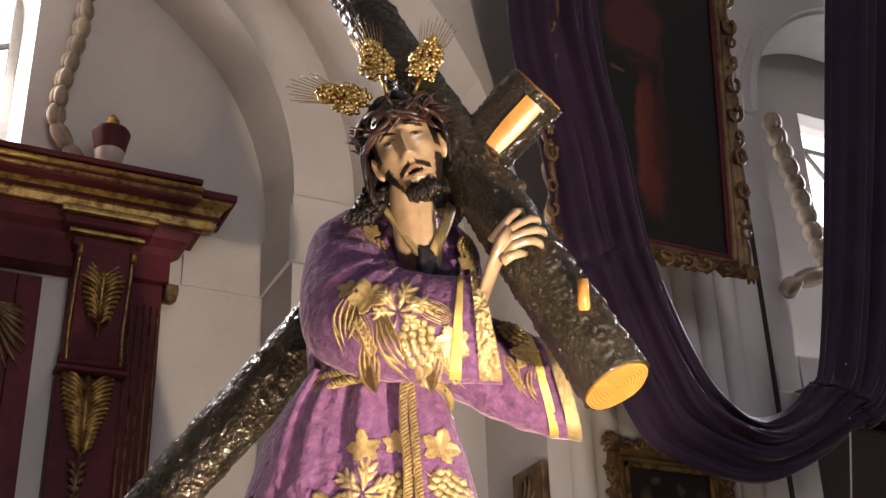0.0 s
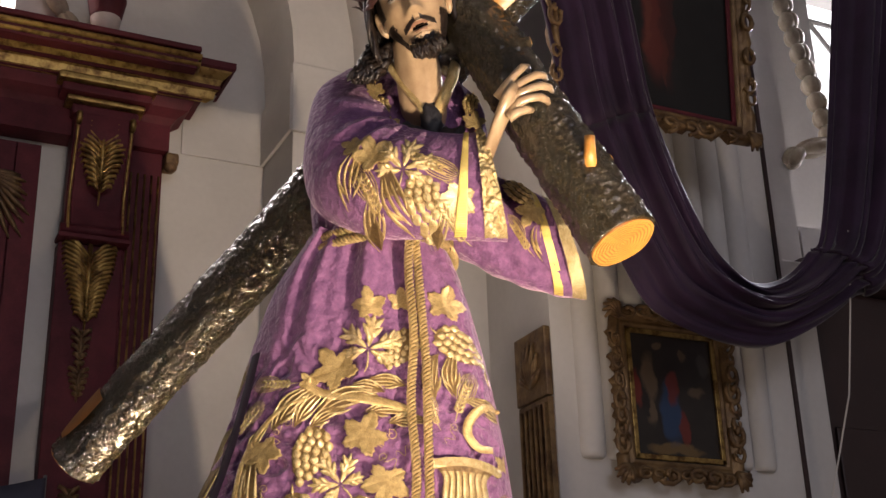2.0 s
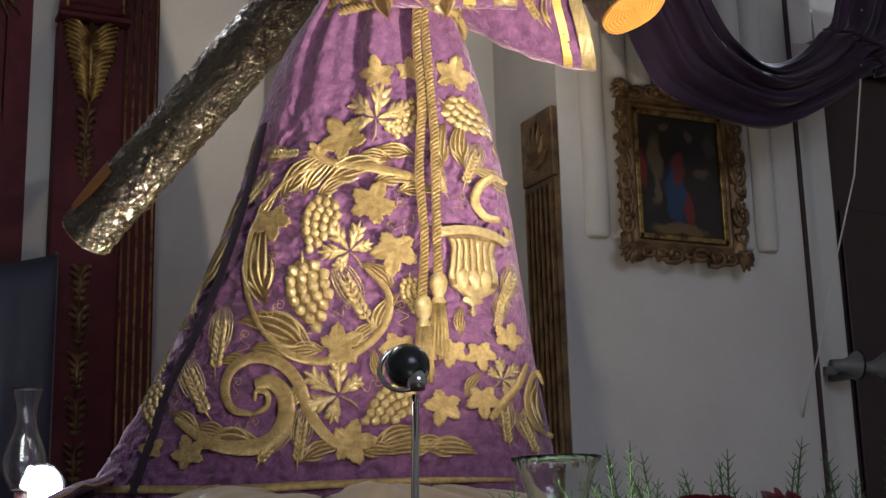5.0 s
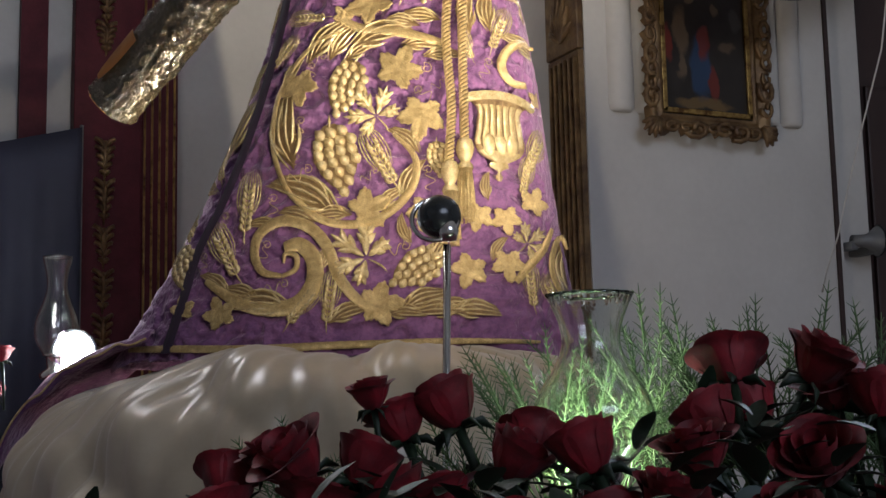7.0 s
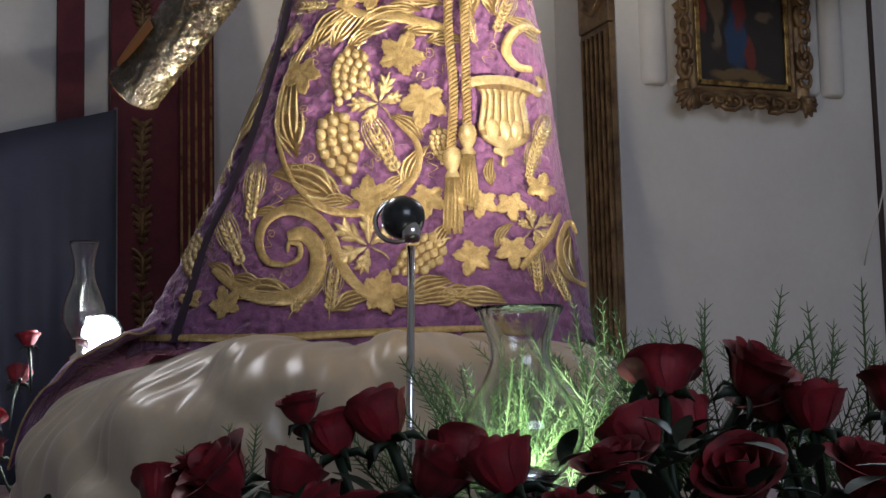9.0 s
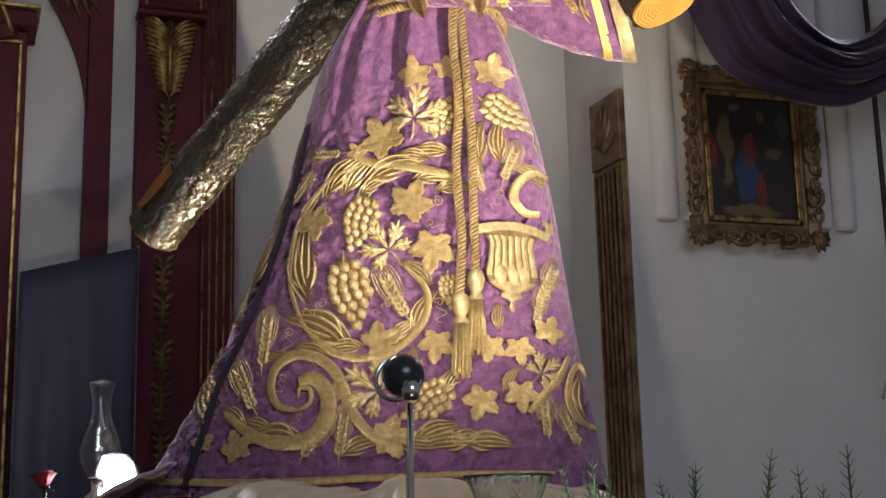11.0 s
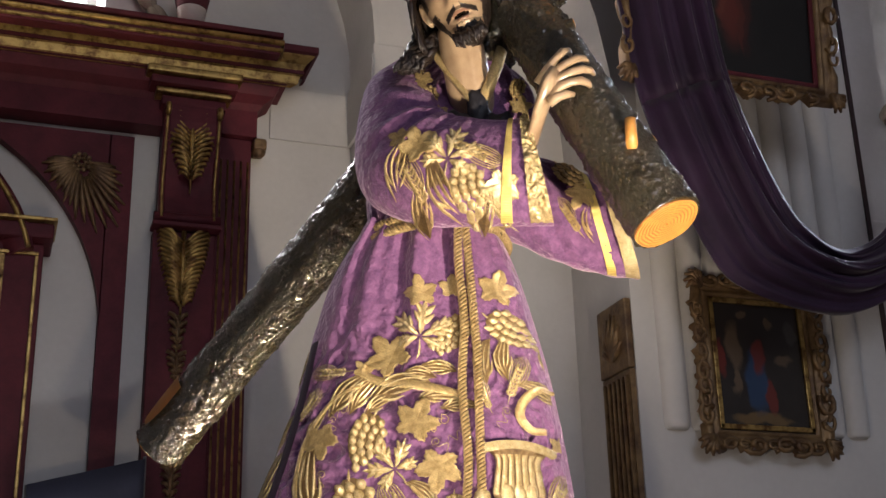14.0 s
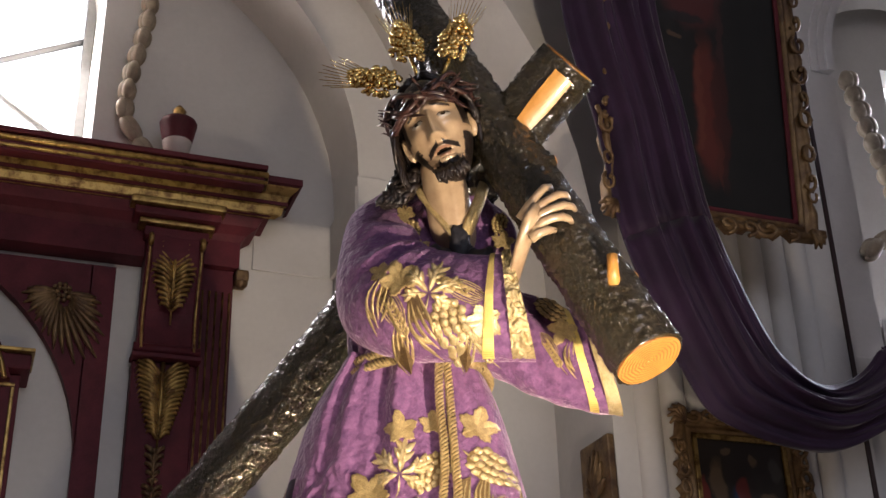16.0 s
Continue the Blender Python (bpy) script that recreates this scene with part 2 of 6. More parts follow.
ROSE = material("rose_petal", (0.24, 0.004, 0.013), 0.65, second=(0.10, 0.002, 0.006), scale=30, bump=0.3, Sheen_Weight=0.06)
LEAF = material("rose_leaf", (0.014, 0.030, 0.013), 0.55, second=(0.006, 0.014, 0.007), scale=20, bump=0.3)
FERN = material("fern_green", (0.08, 0.14, 0.045), 0.55, second=(0.04, 0.08, 0.025), scale=20)
EUCALYPT = material("grey_leaf", (0.14, 0.18, 0.17), 0.6, second=(0.09, 0.12, 0.115), scale=14)
NAVY = material("navy_cloth", (0.014, 0.016, 0.036), 0.7, scale=3, bump=0.2)
REDCLOTH = material("red_cloth", (0.08, 0.006, 0.016), 0.8, scale=5, bump=0.4, bump_scale=14, Sheen_Weight=0.3)
BLACKCLOTH = material("black_ribbon_cloth", (0.012, 0.010, 0.013), 0.6, scale=30, bump=0.5, bump_scale=120)
CHROME = material("chrome", (0.75, 0.75, 0.75), 0.15, 1.0, second=(0.7, 0.7, 0.7))
BLACK = material("black_enamel", (0.02, 0.022, 0.025), 0.25, scale=20, Coat_Weight=0.3)
BARGREY = material("grey_window_bar", (0.20, 0.20, 0.19), 0.6, scale=20)
GREYMETAL = material("grey_metal", (0.16, 0.16, 0.16), 0.5, 0.3, bump=0.2)
URNWHITE = material("urn_white", (0.55, 0.48, 0.42), 0.45, scale=10)
GLASS = bpy.data.materials.new("clear_glass")
GLASS.use_nodes = True
gp = GLASS.node_tree.nodes["Principled BSDF"]
gp.inputs["Transmission Weight"].default_value, gp.inputs["Roughness"].default_value, gp.inputs["IOR"].default_value = 1.0, 0.04, 1.5
gp.inputs["Base Color"].default_value = (0.95, 0.98, 0.95, 1)


def glowing(name, colour, strength):
    m = bpy.data.materials.new(name)
    m.use_nodes = True
    p = m.node_tree.nodes["Principled BSDF"]
    p.inputs["Base Color"].default_value = (*colour, 1)
    p.inputs["Emission Color"].default_value, p.inputs["Emission Strength"].default_value = (*colour, 1), strength
    return m


LED = glowing("led_face", (1.0, 0.98, 0.95), 60)
SKYGLOW = glowing("bright_sky", (0.92, 0.96, 1.0), 1.6)


def canvas(name, ground, patches):
    """An old dark canvas with soft colour patches: (x, z, half width, half height, colour), in metres on the canvas."""
    m = bpy.data.materials.new(name)
    m.use_nodes = True
    n, l = m.node_tree.nodes, m.node_tree.links
    p = n["Principled BSDF"]
    p.inputs["Roughness"].default_value = 0.35
    at, noise_n, warp = n.new("ShaderNodeTexCoord"), n.new("ShaderNodeTexNoise"), n.new("ShaderNodeVectorMath")
    noise_n.inputs["Scale"].default_value, noise_n.inputs["Detail"].default_value = 14, 5
    l.new(at.outputs["Object"], noise_n.inputs["Vector"])
    sc = n.new("ShaderNodeVectorMath")
    sc.operation = "SCALE"
    sc.inputs["Scale"].default_value = 0.07
    l.new(noise_n.outputs["Color"], sc.inputs[0])
    l.new(at.outputs["Object"], warp.inputs[0]), l.new(sc.outputs[0], warp.inputs[1])
    base = n.new("ShaderNodeValToRGB")
    base.color_ramp.elements[0].color, base.color_ramp.elements[1].color = (*[c * 0.5 for c in ground], 1), (*[c * 1.5 for c in ground], 1)
    l.new(noise_n.outputs["Fac"], base.inputs[0])
    last = base.outputs[0]
    for x, z, w, h, colour in patches:
        mp, ln, rp, mixer = n.new("ShaderNodeMapping"), n.new("ShaderNodeVectorMath"), n.new("ShaderNodeMapRange"), n.new("ShaderNodeMix")
        mp.vector_type = "TEXTURE"
        mp.inputs["Location"].default_value, mp.inputs["Scale"].default_value = (x + 0.035, 0, z + 0.035), (w, 50, h)
        l.new(warp.outputs[0], mp.inputs[0])
        ln.operation = "LENGTH"
        l.new(mp.outputs[0], ln.inputs[0])
        rp.inputs[1].default_value, rp.inputs[2].default_value, rp.inputs[3].default_value, rp.inputs[4].default_value = 0.75, 1.1, 0.9, 0
        l.new(ln.outputs["Value"], rp.inputs[0])
        mixer.data_type = "RGBA"
        l.new(rp.outputs[0], mixer.inputs[0]), l.new(last, mixer.inputs[6])
        mixer.inputs[7].default_value = (*colour, 1)
        last = mixer.outputs[2]
    l.new(last, p.inputs["Base Color"])
    return m


# ---- the church round the chapel ----
bm = bmesh.new()
box(bm, -6, 8, -6.3, 6.6, -0.15, 0)
setting("floor", bm, STONE, "worn brown stone floor of a church", "floor")
bm = bmesh.new()
box(bm, -6, 8, -6.3, 6.6, 8.0, 8.2)
setting("ceiling", bm, PLASTER, "plain white plaster ceiling", "ceiling")
for name, b in {"wall_south_low": (-6, 8, -6.3, -6, 0, 3.4), "wall_south_high": (-6, 8, -6.3, -6, 6.6, 8), "wall_south_left": (-6, -1.1, -6.3, -6, 3.4, 6.6), "wall_south_right": (3.1, 8, -6.3, -6, 3.4, 6.6), "wall_west": (-6.3, -6, -6.3, 6.6, 0, 8), "wall_east": (8, 8.3, -6.3, 6.6, 0, 8)}.items():
    bm = bmesh.new()
    box(bm, *b)
    setting(name, bm, PLASTER, "plain whitewashed church wall", "wall")


def arc(cx, cz, r, a0, a1, n=28):
    return [(cx + r * math.cos(a0 + (a1 - a0) * k / n), cz + r * math.sin(a0 + (a1 - a0) * k / n)) for k in range(n + 1)]


def arched_wall(bm, cx, cz, r, x0, x1, y0, y1, z0, z1, mat=0, left=True):
    """A wall with an arched opening down to z0, as slices above the arch and two piers."""
    if left:
        box(bm, x0, cx - r, y0, y1, z0, z1, mat=mat)
    box(bm, cx + r, x1, y0, y1, z0, z1, mat=mat)
    pts = arc(cx, cz, r, math.pi, 0)
    for (xa, za), (xb, zb) in zip(pts, pts[1:]):
        outline(bm, [(xa, za), (xb, zb), (xb, z1), (xa, z1)], y0, y1, mat)
    bmesh.ops.remove_doubles(bm, verts=bm.verts, dist=0.0005)


# front wall with the chapel's arch; its right pier carries the paintings
bm = bmesh.new()
arched_wall(bm, 0.2, 3.8, 2.0, -6, 3.27, 3.80, 4.25, 0, 8)
setting("wall_chapel_arch", bm, PLASTER, "white plaster wall with a round chapel arch", "wall")
bm = bmesh.new()
arched_wall(bm, 0.2, 4.45, 1.59, -2.4, 2.6, 4.25, 4.57, 0, 8)
setting("wall_middle_arch", bm, PLASTER, "white plaster stepped arch of the chapel", "wall")
bm = bmesh.new()
arched_wall(bm, 0.2, 4.46, 1.32, -2.4, 2.6, 4.57, 4.95, 0, 8)
setting("wall_inner_arch", bm, PLASTER, "white plaster inner arch of the chapel", "wall")
bm = bmesh.new()
arched_wall(bm, -0.085, 5.78, 0.535, -2.4, 2.6, 4.95, 5.9, 4.60, 8)
box(bm, -2.4, 2.6, 4.95, 5.9, 0, 4.60)
box(bm, -0.618, 0.448, 5.66, 5.898, 4.60, 4.87)
setting("wall_chapel_back", bm, PLASTER, "white plaster back wall of the chapel with a window", "wall")
bm = bmesh.new()
box(bm, -2.7, -2.4, 4.25, 5.9, 0, 8), box(bm, 2.6, 3.2, 4.25, 5.9, 0, 8), box(bm, 3.2, 3.27, 4.25, 4.346, 0, 8)
setting("wall_chapel_sides", bm, PLASTER, "white plaster side walls of the chapel", "wall")
# impost band: along the back wall, round the jamb, on the arch's face
bm = bmesh.new()
box(bm, 1.16, 1.506, 4.938, 4.948, 4.135, 4.385, 0.004)
box(bm, 1.502, 1.518, 4.556, 4.946, 4.135, 4.395, 0.004)
box(bm, 1.508, 1.788, 4.548, 4.568, 4.13, 4.44, 0.006)
setting("trim_impost", bm, PLASTER, "plain white plaster impost of the inner arch", "trim")

# window in the lunette, with diagonal bars
bm = bmesh.new()
for b in ((-0.62, 0.45, 5.70, 5.78, 4.87, 4.92), (-0.62, 0.45, 5.70, 5.78, 6.25, 6.3), (0.40, 0.45, 5.70, 5.78, 4.92, 6.25), (-0.62, -0.57, 5.70, 5.78, 4.92, 6.25)):
    box(bm, *b, bevel=0.006)
for a, b in (((0.42, 5.68), (-0.57, 5.18)), ((0.40, 5.03), (-0.57, 5.69)), ((0.42, 6.22), (-0.57, 5.75))):
    tube(bm, [(a[0], 5.74, a[1]), (b[0], 5.74, b[1])], 0.017, 6)
setting("window_1", bm, BARGREY, "bright white window with diagonal glazing bars", "window")
bm = bmesh.new()
box(bm, -3, 3, 6.4, 6.42, 3, 8)
setting("backdrop", bm, SKYGLOW, "overcast bright sky outside the window", "sky")

# right of the pier: a deeper wall with an arched window niche
bm = bmesh.new()
arched_wall(bm, 4.75, 5.3, 0.865, 3.27, 8, 4.35, 4.75, 0, 8)
box(bm, 3.9, 5.6, 4.35, 4.75, 0, 4.0)
setting("wall_window_niche", bm, PLASTER, "white plaster wall with an arched window niche", "wall")
bm = bmesh.new()
for k in range(3):
    pts, inner = arc(4.75, 5.3, 0.925 + 0.035 * k, math.pi, 0), arc(4.75, 5.3, 0.885 + 0.035 * k, math.pi, 0)
    for k2 in range(len(pts) - 1):
        outline(bm, [inner[k2], inner[k2 + 1], pts[k2 + 1], pts[k2]], 4.35 - 0.045 + 0.014 * k, 4.348)
setting("trim_niche", bm, PLASTER, "moulded white plaster arch round the niche", "trim")
bm = bmesh.new()
for b in ((3.85, 4.70, 4.9, 5.0, 4.0, 6.3), (5.35, 5.70, 4.9, 5.0, 4.0, 6.3), (4.70, 5.35, 4.9, 5.0, 4.0, 4.82), (4.70, 5.35, 4.9, 5.0, 5.86, 6.3)):
    box(bm, *b)
for a, b in (((4.72, 5.60), (5.33, 4.9)), ((4.72, 4.9), (5.33, 5.7)), ((4.70, 5.62), (5.35, 5.62))):
    tube(bm, [(a[0], 4.92, a[1]), (b[0], 4.92, b[1])], 0.016, 6)
setting("window_2", bm, PLASTER, "white niche window with crossed bars", "window")
bm = bmesh.new()
box(bm, 3.6, 7.4, 5.6, 5.62, 3, 8)
setting("backdrop_east", bm, SKYGLOW, "overcast bright sky outside the niche window", "sky")
bm = bmesh.new()
box(bm, 3.2, 8, 5.7, 5.9, 0, 8), box(bm, 3.2, 8, 4.75, 5.7, 6.3, 8)
setting("wall_niche_back", bm, PLASTER, "plain wall behind the window niche", "wall")
bm = bmesh.new()
box(bm, 3.274, 3.495, 3.90, 4.346, 0, 3.6, 0.01)
setting("wall_corner_strip", bm, PLASTER, "narrow white plaster corner pier", "wall")
bm = bmesh.new()
box(bm, 3.232, 3.250, 3.790, 3.798, 0, 5.6)
setting("trim_edge", bm, DARKWOOD, "thin brown painted edge line on the pier", "trim")

# wide pilaster of rounded ribs behind the paintings
pil = thing("ribbed_pilaster", "white plaster pilaster of rounded vertical ribs on the pier", "pilaster", (2.70, 3.80, 2.69))
for k in range(8):
    x = 2.335 + 0.1035 * k
    bm = bmesh.new()
    rows = []
    for z in (2.694, 2.702, 2.72, 5.75):
        g = 0.75 if z == 2.694 else (0.93 if z == 2.702 else 1)
        rows.append([(x + 0.047 * g * math.cos(a), 3.799 - 0.040 * g * math.sin(a), z) for a in (math.pi * j / 8 for j in range(9))])
    v = sheet(bm, rows)
    cap(bm, v[0])
    part("rib", bm, PLASTER, pil)

# fluted gilded strip on the pier's inner face
strip = thing("fluted_pilaster", "dull gilded fluted pilaster with a carved head panel", "pilaster", (2.17, 3.83, 0))
bm = bmesh.new()
box(bm, 2.178, 2.199, 3.806, 4.008, 0.0, 2.90)
part("shaft", bm, OLDGILT, strip)
for k in range(6):
    bm = bmesh.new()
    tube(bm, [(2.176, 3.824 + 0.033 * k, 0.0), (2.176, 3.824 + 0.033 * k, 2.88)], 0.0095, 8)
    part("flute", bm, OLDGILT, strip)
bm = bmesh.new()
box(bm, 2.172, 2.199, 3.800, 4.014, 2.904, 3.150, 0.006)
part("head_panel", bm, OLDGILT, strip)
bm = bmesh.new()
for k in range(7):
    a = math.pi * (0.1 + 0.8 * k / 6)
    tube(bm, [(2.170, 3.907, 2.95), (2.166, 3.907 + 0.05 * math.cos(a), 2.95 + 0.09 * math.sin(a)), (2.170, 3.907 + 0.075 * math.cos(a), 2.95 + 0.17 * math.sin(a))], [0.008, 0.014, 0.004], 6)
part("carved_leaf", bm, OLDGILT, strip)


# ---- paintings ----
def carved_frame(owner, w, h, width, depth, mat, scrolls, seed):
    """Moulded frame with a wavy carved outer edge, in x, z round the origin, hanging at y = 0, facing -y."""
    rnd = random.Random(seed)
    for side, (sx, sz) in enumerate(((0, 1), (0, -1), (1, 0), (-1, 0))):
        bm = bmesh.new()
        half = (w if sz else h) / 2
        n = 40
        rows = []
        for k in range(n + 1):
            q = -half + 2 * half * k / n
            wob = 0.16 * width * math.sin(k * 1.7) + 0.12 * width * math.sin(k * 0.8 + side)
            row = []
            for f, d in ((0.0, 0.012), (0.12, 0.75), (0.3, 0.55), (0.42, 0.42), (0.62, 0.9), (0.8, 1.0), (0.93, 0.7), (1.0, 0.05)):
                out = f * width + (wob if f > 0.75 else 0)
                along = q + (q / half) * (f * width if abs(q) > half * 0.999 else 0)
                dist = (h if sz else w) / 2 + out
                row.append((along if sz else sx * dist, -depth * d, sz * dist if sz else along))
            rows.append(row)
        sheet(bm, rows)
        part("frame_rail", bm, mat, owner)
    for k in range(scrolls):
        bm = bmesh.new()
        peri = 2 * (w + h)
        q = peri * (k + 0.5 * rnd.random()) / scrolls
        if q < w:
            x, z, ax = -w / 2 + q, h / 2 + width * 0.85, 0
        elif q < w + h:
            x, z, ax = w / 2 + width * 0.85, h / 2 - (q - w), 1
        elif q < 2 * w + h:
            x, z, ax = w / 2 - (q - w - h), -h / 2 - width * 0.85, 0
        else:
            x, z, ax = -w / 2 - width * 0.85, -h / 2 + (q - 2 * w - h), 1
        r, turn = width * (0.32 + 0.22 * rnd.random()), rnd.random() * 6
        pts = [(x + r * (1 - 0.7 * j / 9) * math.cos(turn + j * 0.75) * (1.5 if ax == 0 else 1), -depth * (0.75 + 0.05 * j), z + r * (1 - 0.7 * j / 9) * math.sin(turn + j * 0.75) * (1.5 if ax else 1)) for j in range(10)]
        tube(bm, pts, [r * 0.30] * 8 + [r * 0.34, r * 0.2], 6)
        part("scroll", bm, mat, owner)
    for cx in (-1, 1):
        for cz in (-1, 1):
            bm = bmesh.new()
            x, z = cx * (w / 2 + width * 0.75), cz * (h / 2 + width * 0.75)
            for j in range(5):
                a = math.atan2(cz, cx) + (j - 2) * 0.55
                tube(bm, [(x - 0.3 * width * cx, -depth * 0.9, z - 0.3 * width * cz), (x + width * 0.45 * math.cos(a), -depth * 1.2, z + width * 0.45 * math.sin(a)), (x + width * 0.75 * math.cos(a + 0.3), -depth * 0.8, z + width * 0.75 * math.sin(a + 0.3))], [width * 0.12, width * 0.2, width * 0.07], 6)
            part("corner_leaf", bm, mat, owner)


def painting(name, label, place, lean, w, h, width, depth, mat, scrolls, ground, patches, seed, inner):
    ob = thing(name, label, "painting")
    carved_frame(ob, w, h, width, depth, mat, scrolls, seed)
    bm = bmesh.new()
    box(bm, -w / 2 - 0.005, w / 2 + 0.005, -0.010, 0.0, -h / 2 - 0.005, h / 2 + 0.005)
    part("canvas", bm, canvas(name + "_canvas", ground, patches), ob, "dark old oil canvas with muted colour patches")
    bm = bmesh.new()
    for a, b, c, d in ((-w / 2, w / 2, h / 2 - 0.018, h / 2), (-w / 2, w / 2, -h / 2, -h / 2 + 0.018), (-w / 2, -w / 2 + 0.018, -h / 2, h / 2), (w / 2 - 0.018, w / 2, -h / 2, h / 2)):
        box(bm, a, b, -0.02, -0.011, c, d, 0.003)
    part("inner_border", bm, inner, ob)
    ob.matrix_world = pose(*place, lean, 0, 0)
    return ob


OCHRE, BLUE, RED, FLESH, GREY = (0.13, 0.08, 0.03), (0.02, 0.045, 0.10), (0.13, 0.02, 0.013), (0.11, 0.075, 0.045), (0.05, 0.045, 0.04)
painting("small_painting", "small dark crowded oil painting in a carved gilt frame", (2.655, 3.757, 2.926), 0, 0.375, 0.465, 0.064, 0.035, OLDGILT, 30, (0.020, 0.015, 0.012),
         [(-0.01, -0.19, 0.12, 0.022, OCHRE), (-0.02, -0.06, 0.045, 0.12, BLUE), (-0.005, 0.03, 0.03, 0.06, RED), (0.028, -0.11, 0.022, 0.07, RED), (-0.10, 0.06, 0.032, 0.085, FLESH), (-0.10, -0.06, 0.018, 0.05, FLESH), (-0.155, 0.02, 0.02, 0.07, RED), (0.10, 0.02, 0.04, 0.025, FLESH), (0.13, 0.12, 0.03, 0.05, GREY), (-0.06, 0.17, 0.02, 0.02, FLESH), (0.05, 0.15, 0.02, 0.02, FLESH)], 3, GILT)
painting("large_painting", "large dark oil painting with red patches in a carved frame", (2.455, 3.365, 4.685), 5.5, 0.71, 1.66, 0.062, 0.05, OLDGILT, 46, (0.007, 0.006, 0.006),
         [(0.02, -0.42, 0.060, 0.30, (0.075, 0.014, 0.010)), (0.075, -0.46, 0.035, 0.28, (0.030, 0.007, 0.006)), (-0.01, -0.40, 0.016, 0.24, (0.085, 0.022, 0.014)), (0.055, -0.62, 0.014, 0.12, (0.055, 0.013, 0.009)), (-0.02, 0.06, 0.14, 0.17, (0.065, 0.014, 0.014)), (-0.06, -0.06, 0.09, 0.03, (0.010, 0.010, 0.012)), (0.09, -0.10, 0.016, 0.17, (0.032, 0.012, 0.012)), (-0.03, 0.30, 0.045, 0.06, (0.075, 0.030, 0.022)), (-0.10, -0.14, 0.03, 0.014, (0.06, 0.035, 0.022))], 5, CRIMSON)

# ---- crimson and gold altarpiece ----
alt = thing("altarpiece", "crimson painted wooden altarpiece with worn gilded mouldings", "altarpiece", (0.2, 4.9, 0))


def moulding(bm, profile, x0, x1, ret=None):
    """A straight moulding from x0 to x1, mitred back at the right end; profile of (y, z)."""
    rows = [[(x0, y, z) for y, z in profile], [(x1 + (4.9 - y) * 0.95, y, z) for y, z in profile], [(x1 + (4.9 - y) * 0.95, 4.948, z) for y, z in profile]]
    sheet(bm, rows if ret is None else rows[:2])
    for f in bm.faces:
        f.smooth = False


bm = bmesh.new()
moulding(bm, [(4.948, 4.085), (4.84, 4.085), (4.84, 4.20), (4.82, 4.225), (4.78, 4.25), (4.76, 4.29)], -1.7, 1.03)
part("frieze", bm, CRIMSON, alt)
bm = bmesh.new()
moulding(bm, [(4.76, 4.292), (4.735, 4.30), (4.725, 4.33), (4.715, 4.335)], -1.7, 1.075, False)
moulding(bm, [(4.71, 4.352), (4.70, 4.375), (4.672, 4.398), (4.668, 4.405)], -1.7, 1.07, False)
part("gilded_moulding", bm, GILT, alt)
bm = bmesh.new()
moulding(bm, [(4.725, 4.335), (4.71, 4.337), (4.71, 4.352)], -1.7, 1.074, False)
box(bm, -1.7, 1.19, 4.742, 4.945, 4.294, 4.42, 0.004)
moulding(bm, [(4.672, 4.405), (4.655, 4.412), (4.655, 4.44), (4.948, 4.455)], -1.7, 1.07)
part("cornice", bm, CRIMSON, alt)
bm = bmesh.new()
box(bm, -1.7, 1.13, 4.60, 4.66, 4.35, 4.42, 0.006)
part("cornice_break", bm, CRIMSON, alt)
for z, r in ((4.405, 0.013), (4.370, 0.009)):
    bm = bmesh.new()
    tube(bm, [(-1.7, 4.60, z), (1.13 + r, 4.60, z), (1.13 + r, 4.66, z)], r, 8)
    part("gilded_bead", bm, GILT, alt)
bm = bmesh.new()
box(bm, -1.7, 1.14, 4.585, 4.66, 4.424, 4.446, 0.005)
part("cornice_top", bm, CRIMSON, alt)
bm = bmesh.new()
box(bm, 0.617, 1.0, 4.70, 4.838, 4.262, 4.292, 0.008), box(bm, 0.66, 0.965, 4.745, 4.838, 4.196, 4.218, 0.008)
part("capital_moulding", bm, GILT, alt)
bm = bmesh.new()
box(bm, 0.635, 0.985, 4.72, 4.838, 4.222, 4.258, 0.01), box(bm, 0.685, 0.945, 4.765, 4.838, 4.15, 4.192, 0.01)
part("capital", bm, CRIMSON, alt)
# console: scrolled bracket, deep at the top
bm = bmesh.new()
rows = []
for k in range(15):
    q = k / 14
    z = 4.15 - 0.47 * q
    y = cr(q, (0, 0.15, 0.4, 0.7, 0.9, 1), (4.765, 4.765, 4.80, 4.832, 4.822, 4.81))
    rows.append([(x, yy, z) for x, yy in ((0.700, 4.90), (0.700, y), (0.712, y - 0.008), (0.725, y), (0.905, y), (0.918, y - 0.008), (0.930, y), (0.930, 4.90))])
v = sheet(bm, rows)
cap(bm, v[-1])
for f in bm.faces:
    f.smooth = False
part("console", bm, CRIMSON, alt)
for x in (0.712, 0.918):
    bm = bmesh.new()
    tube(bm, [(x, cr(k / 14, (0, 0.15, 0.4, 0.7, 0.9, 1), (4.765, 4.765, 4.80, 4.832, 4.822, 4.81)) - 0.006, 4.15 - 0.47 * k / 14) for k in range(15)], 0.006, 6)
    pts = [(x, 4.765 - 0.012 + (0.03 - 0.002 * j) * math.cos(j * 0.7), 4.12 + (0.03 - 0.002 * j) * math.sin(j * 0.7)) for j in range(12)]
    tube(bm, pts, 0.011, 6)
    part("console_volute", bm, GILT, alt)
bm = bmesh.new()
tube(bm, [(0.685, 4.825, 3.685), (0.945, 4.825, 3.685)], 0.022, 10)
box(bm, 0.680, 0.950, 4.80, 4.90, 3.645, 3.664, 0.006)
part("console_foot", bm, CRIMSON, alt)
bm = bmesh.new()
box(bm, 0.690, 0.934, 4.856, 4.94, 0, 3.643, 0.006)
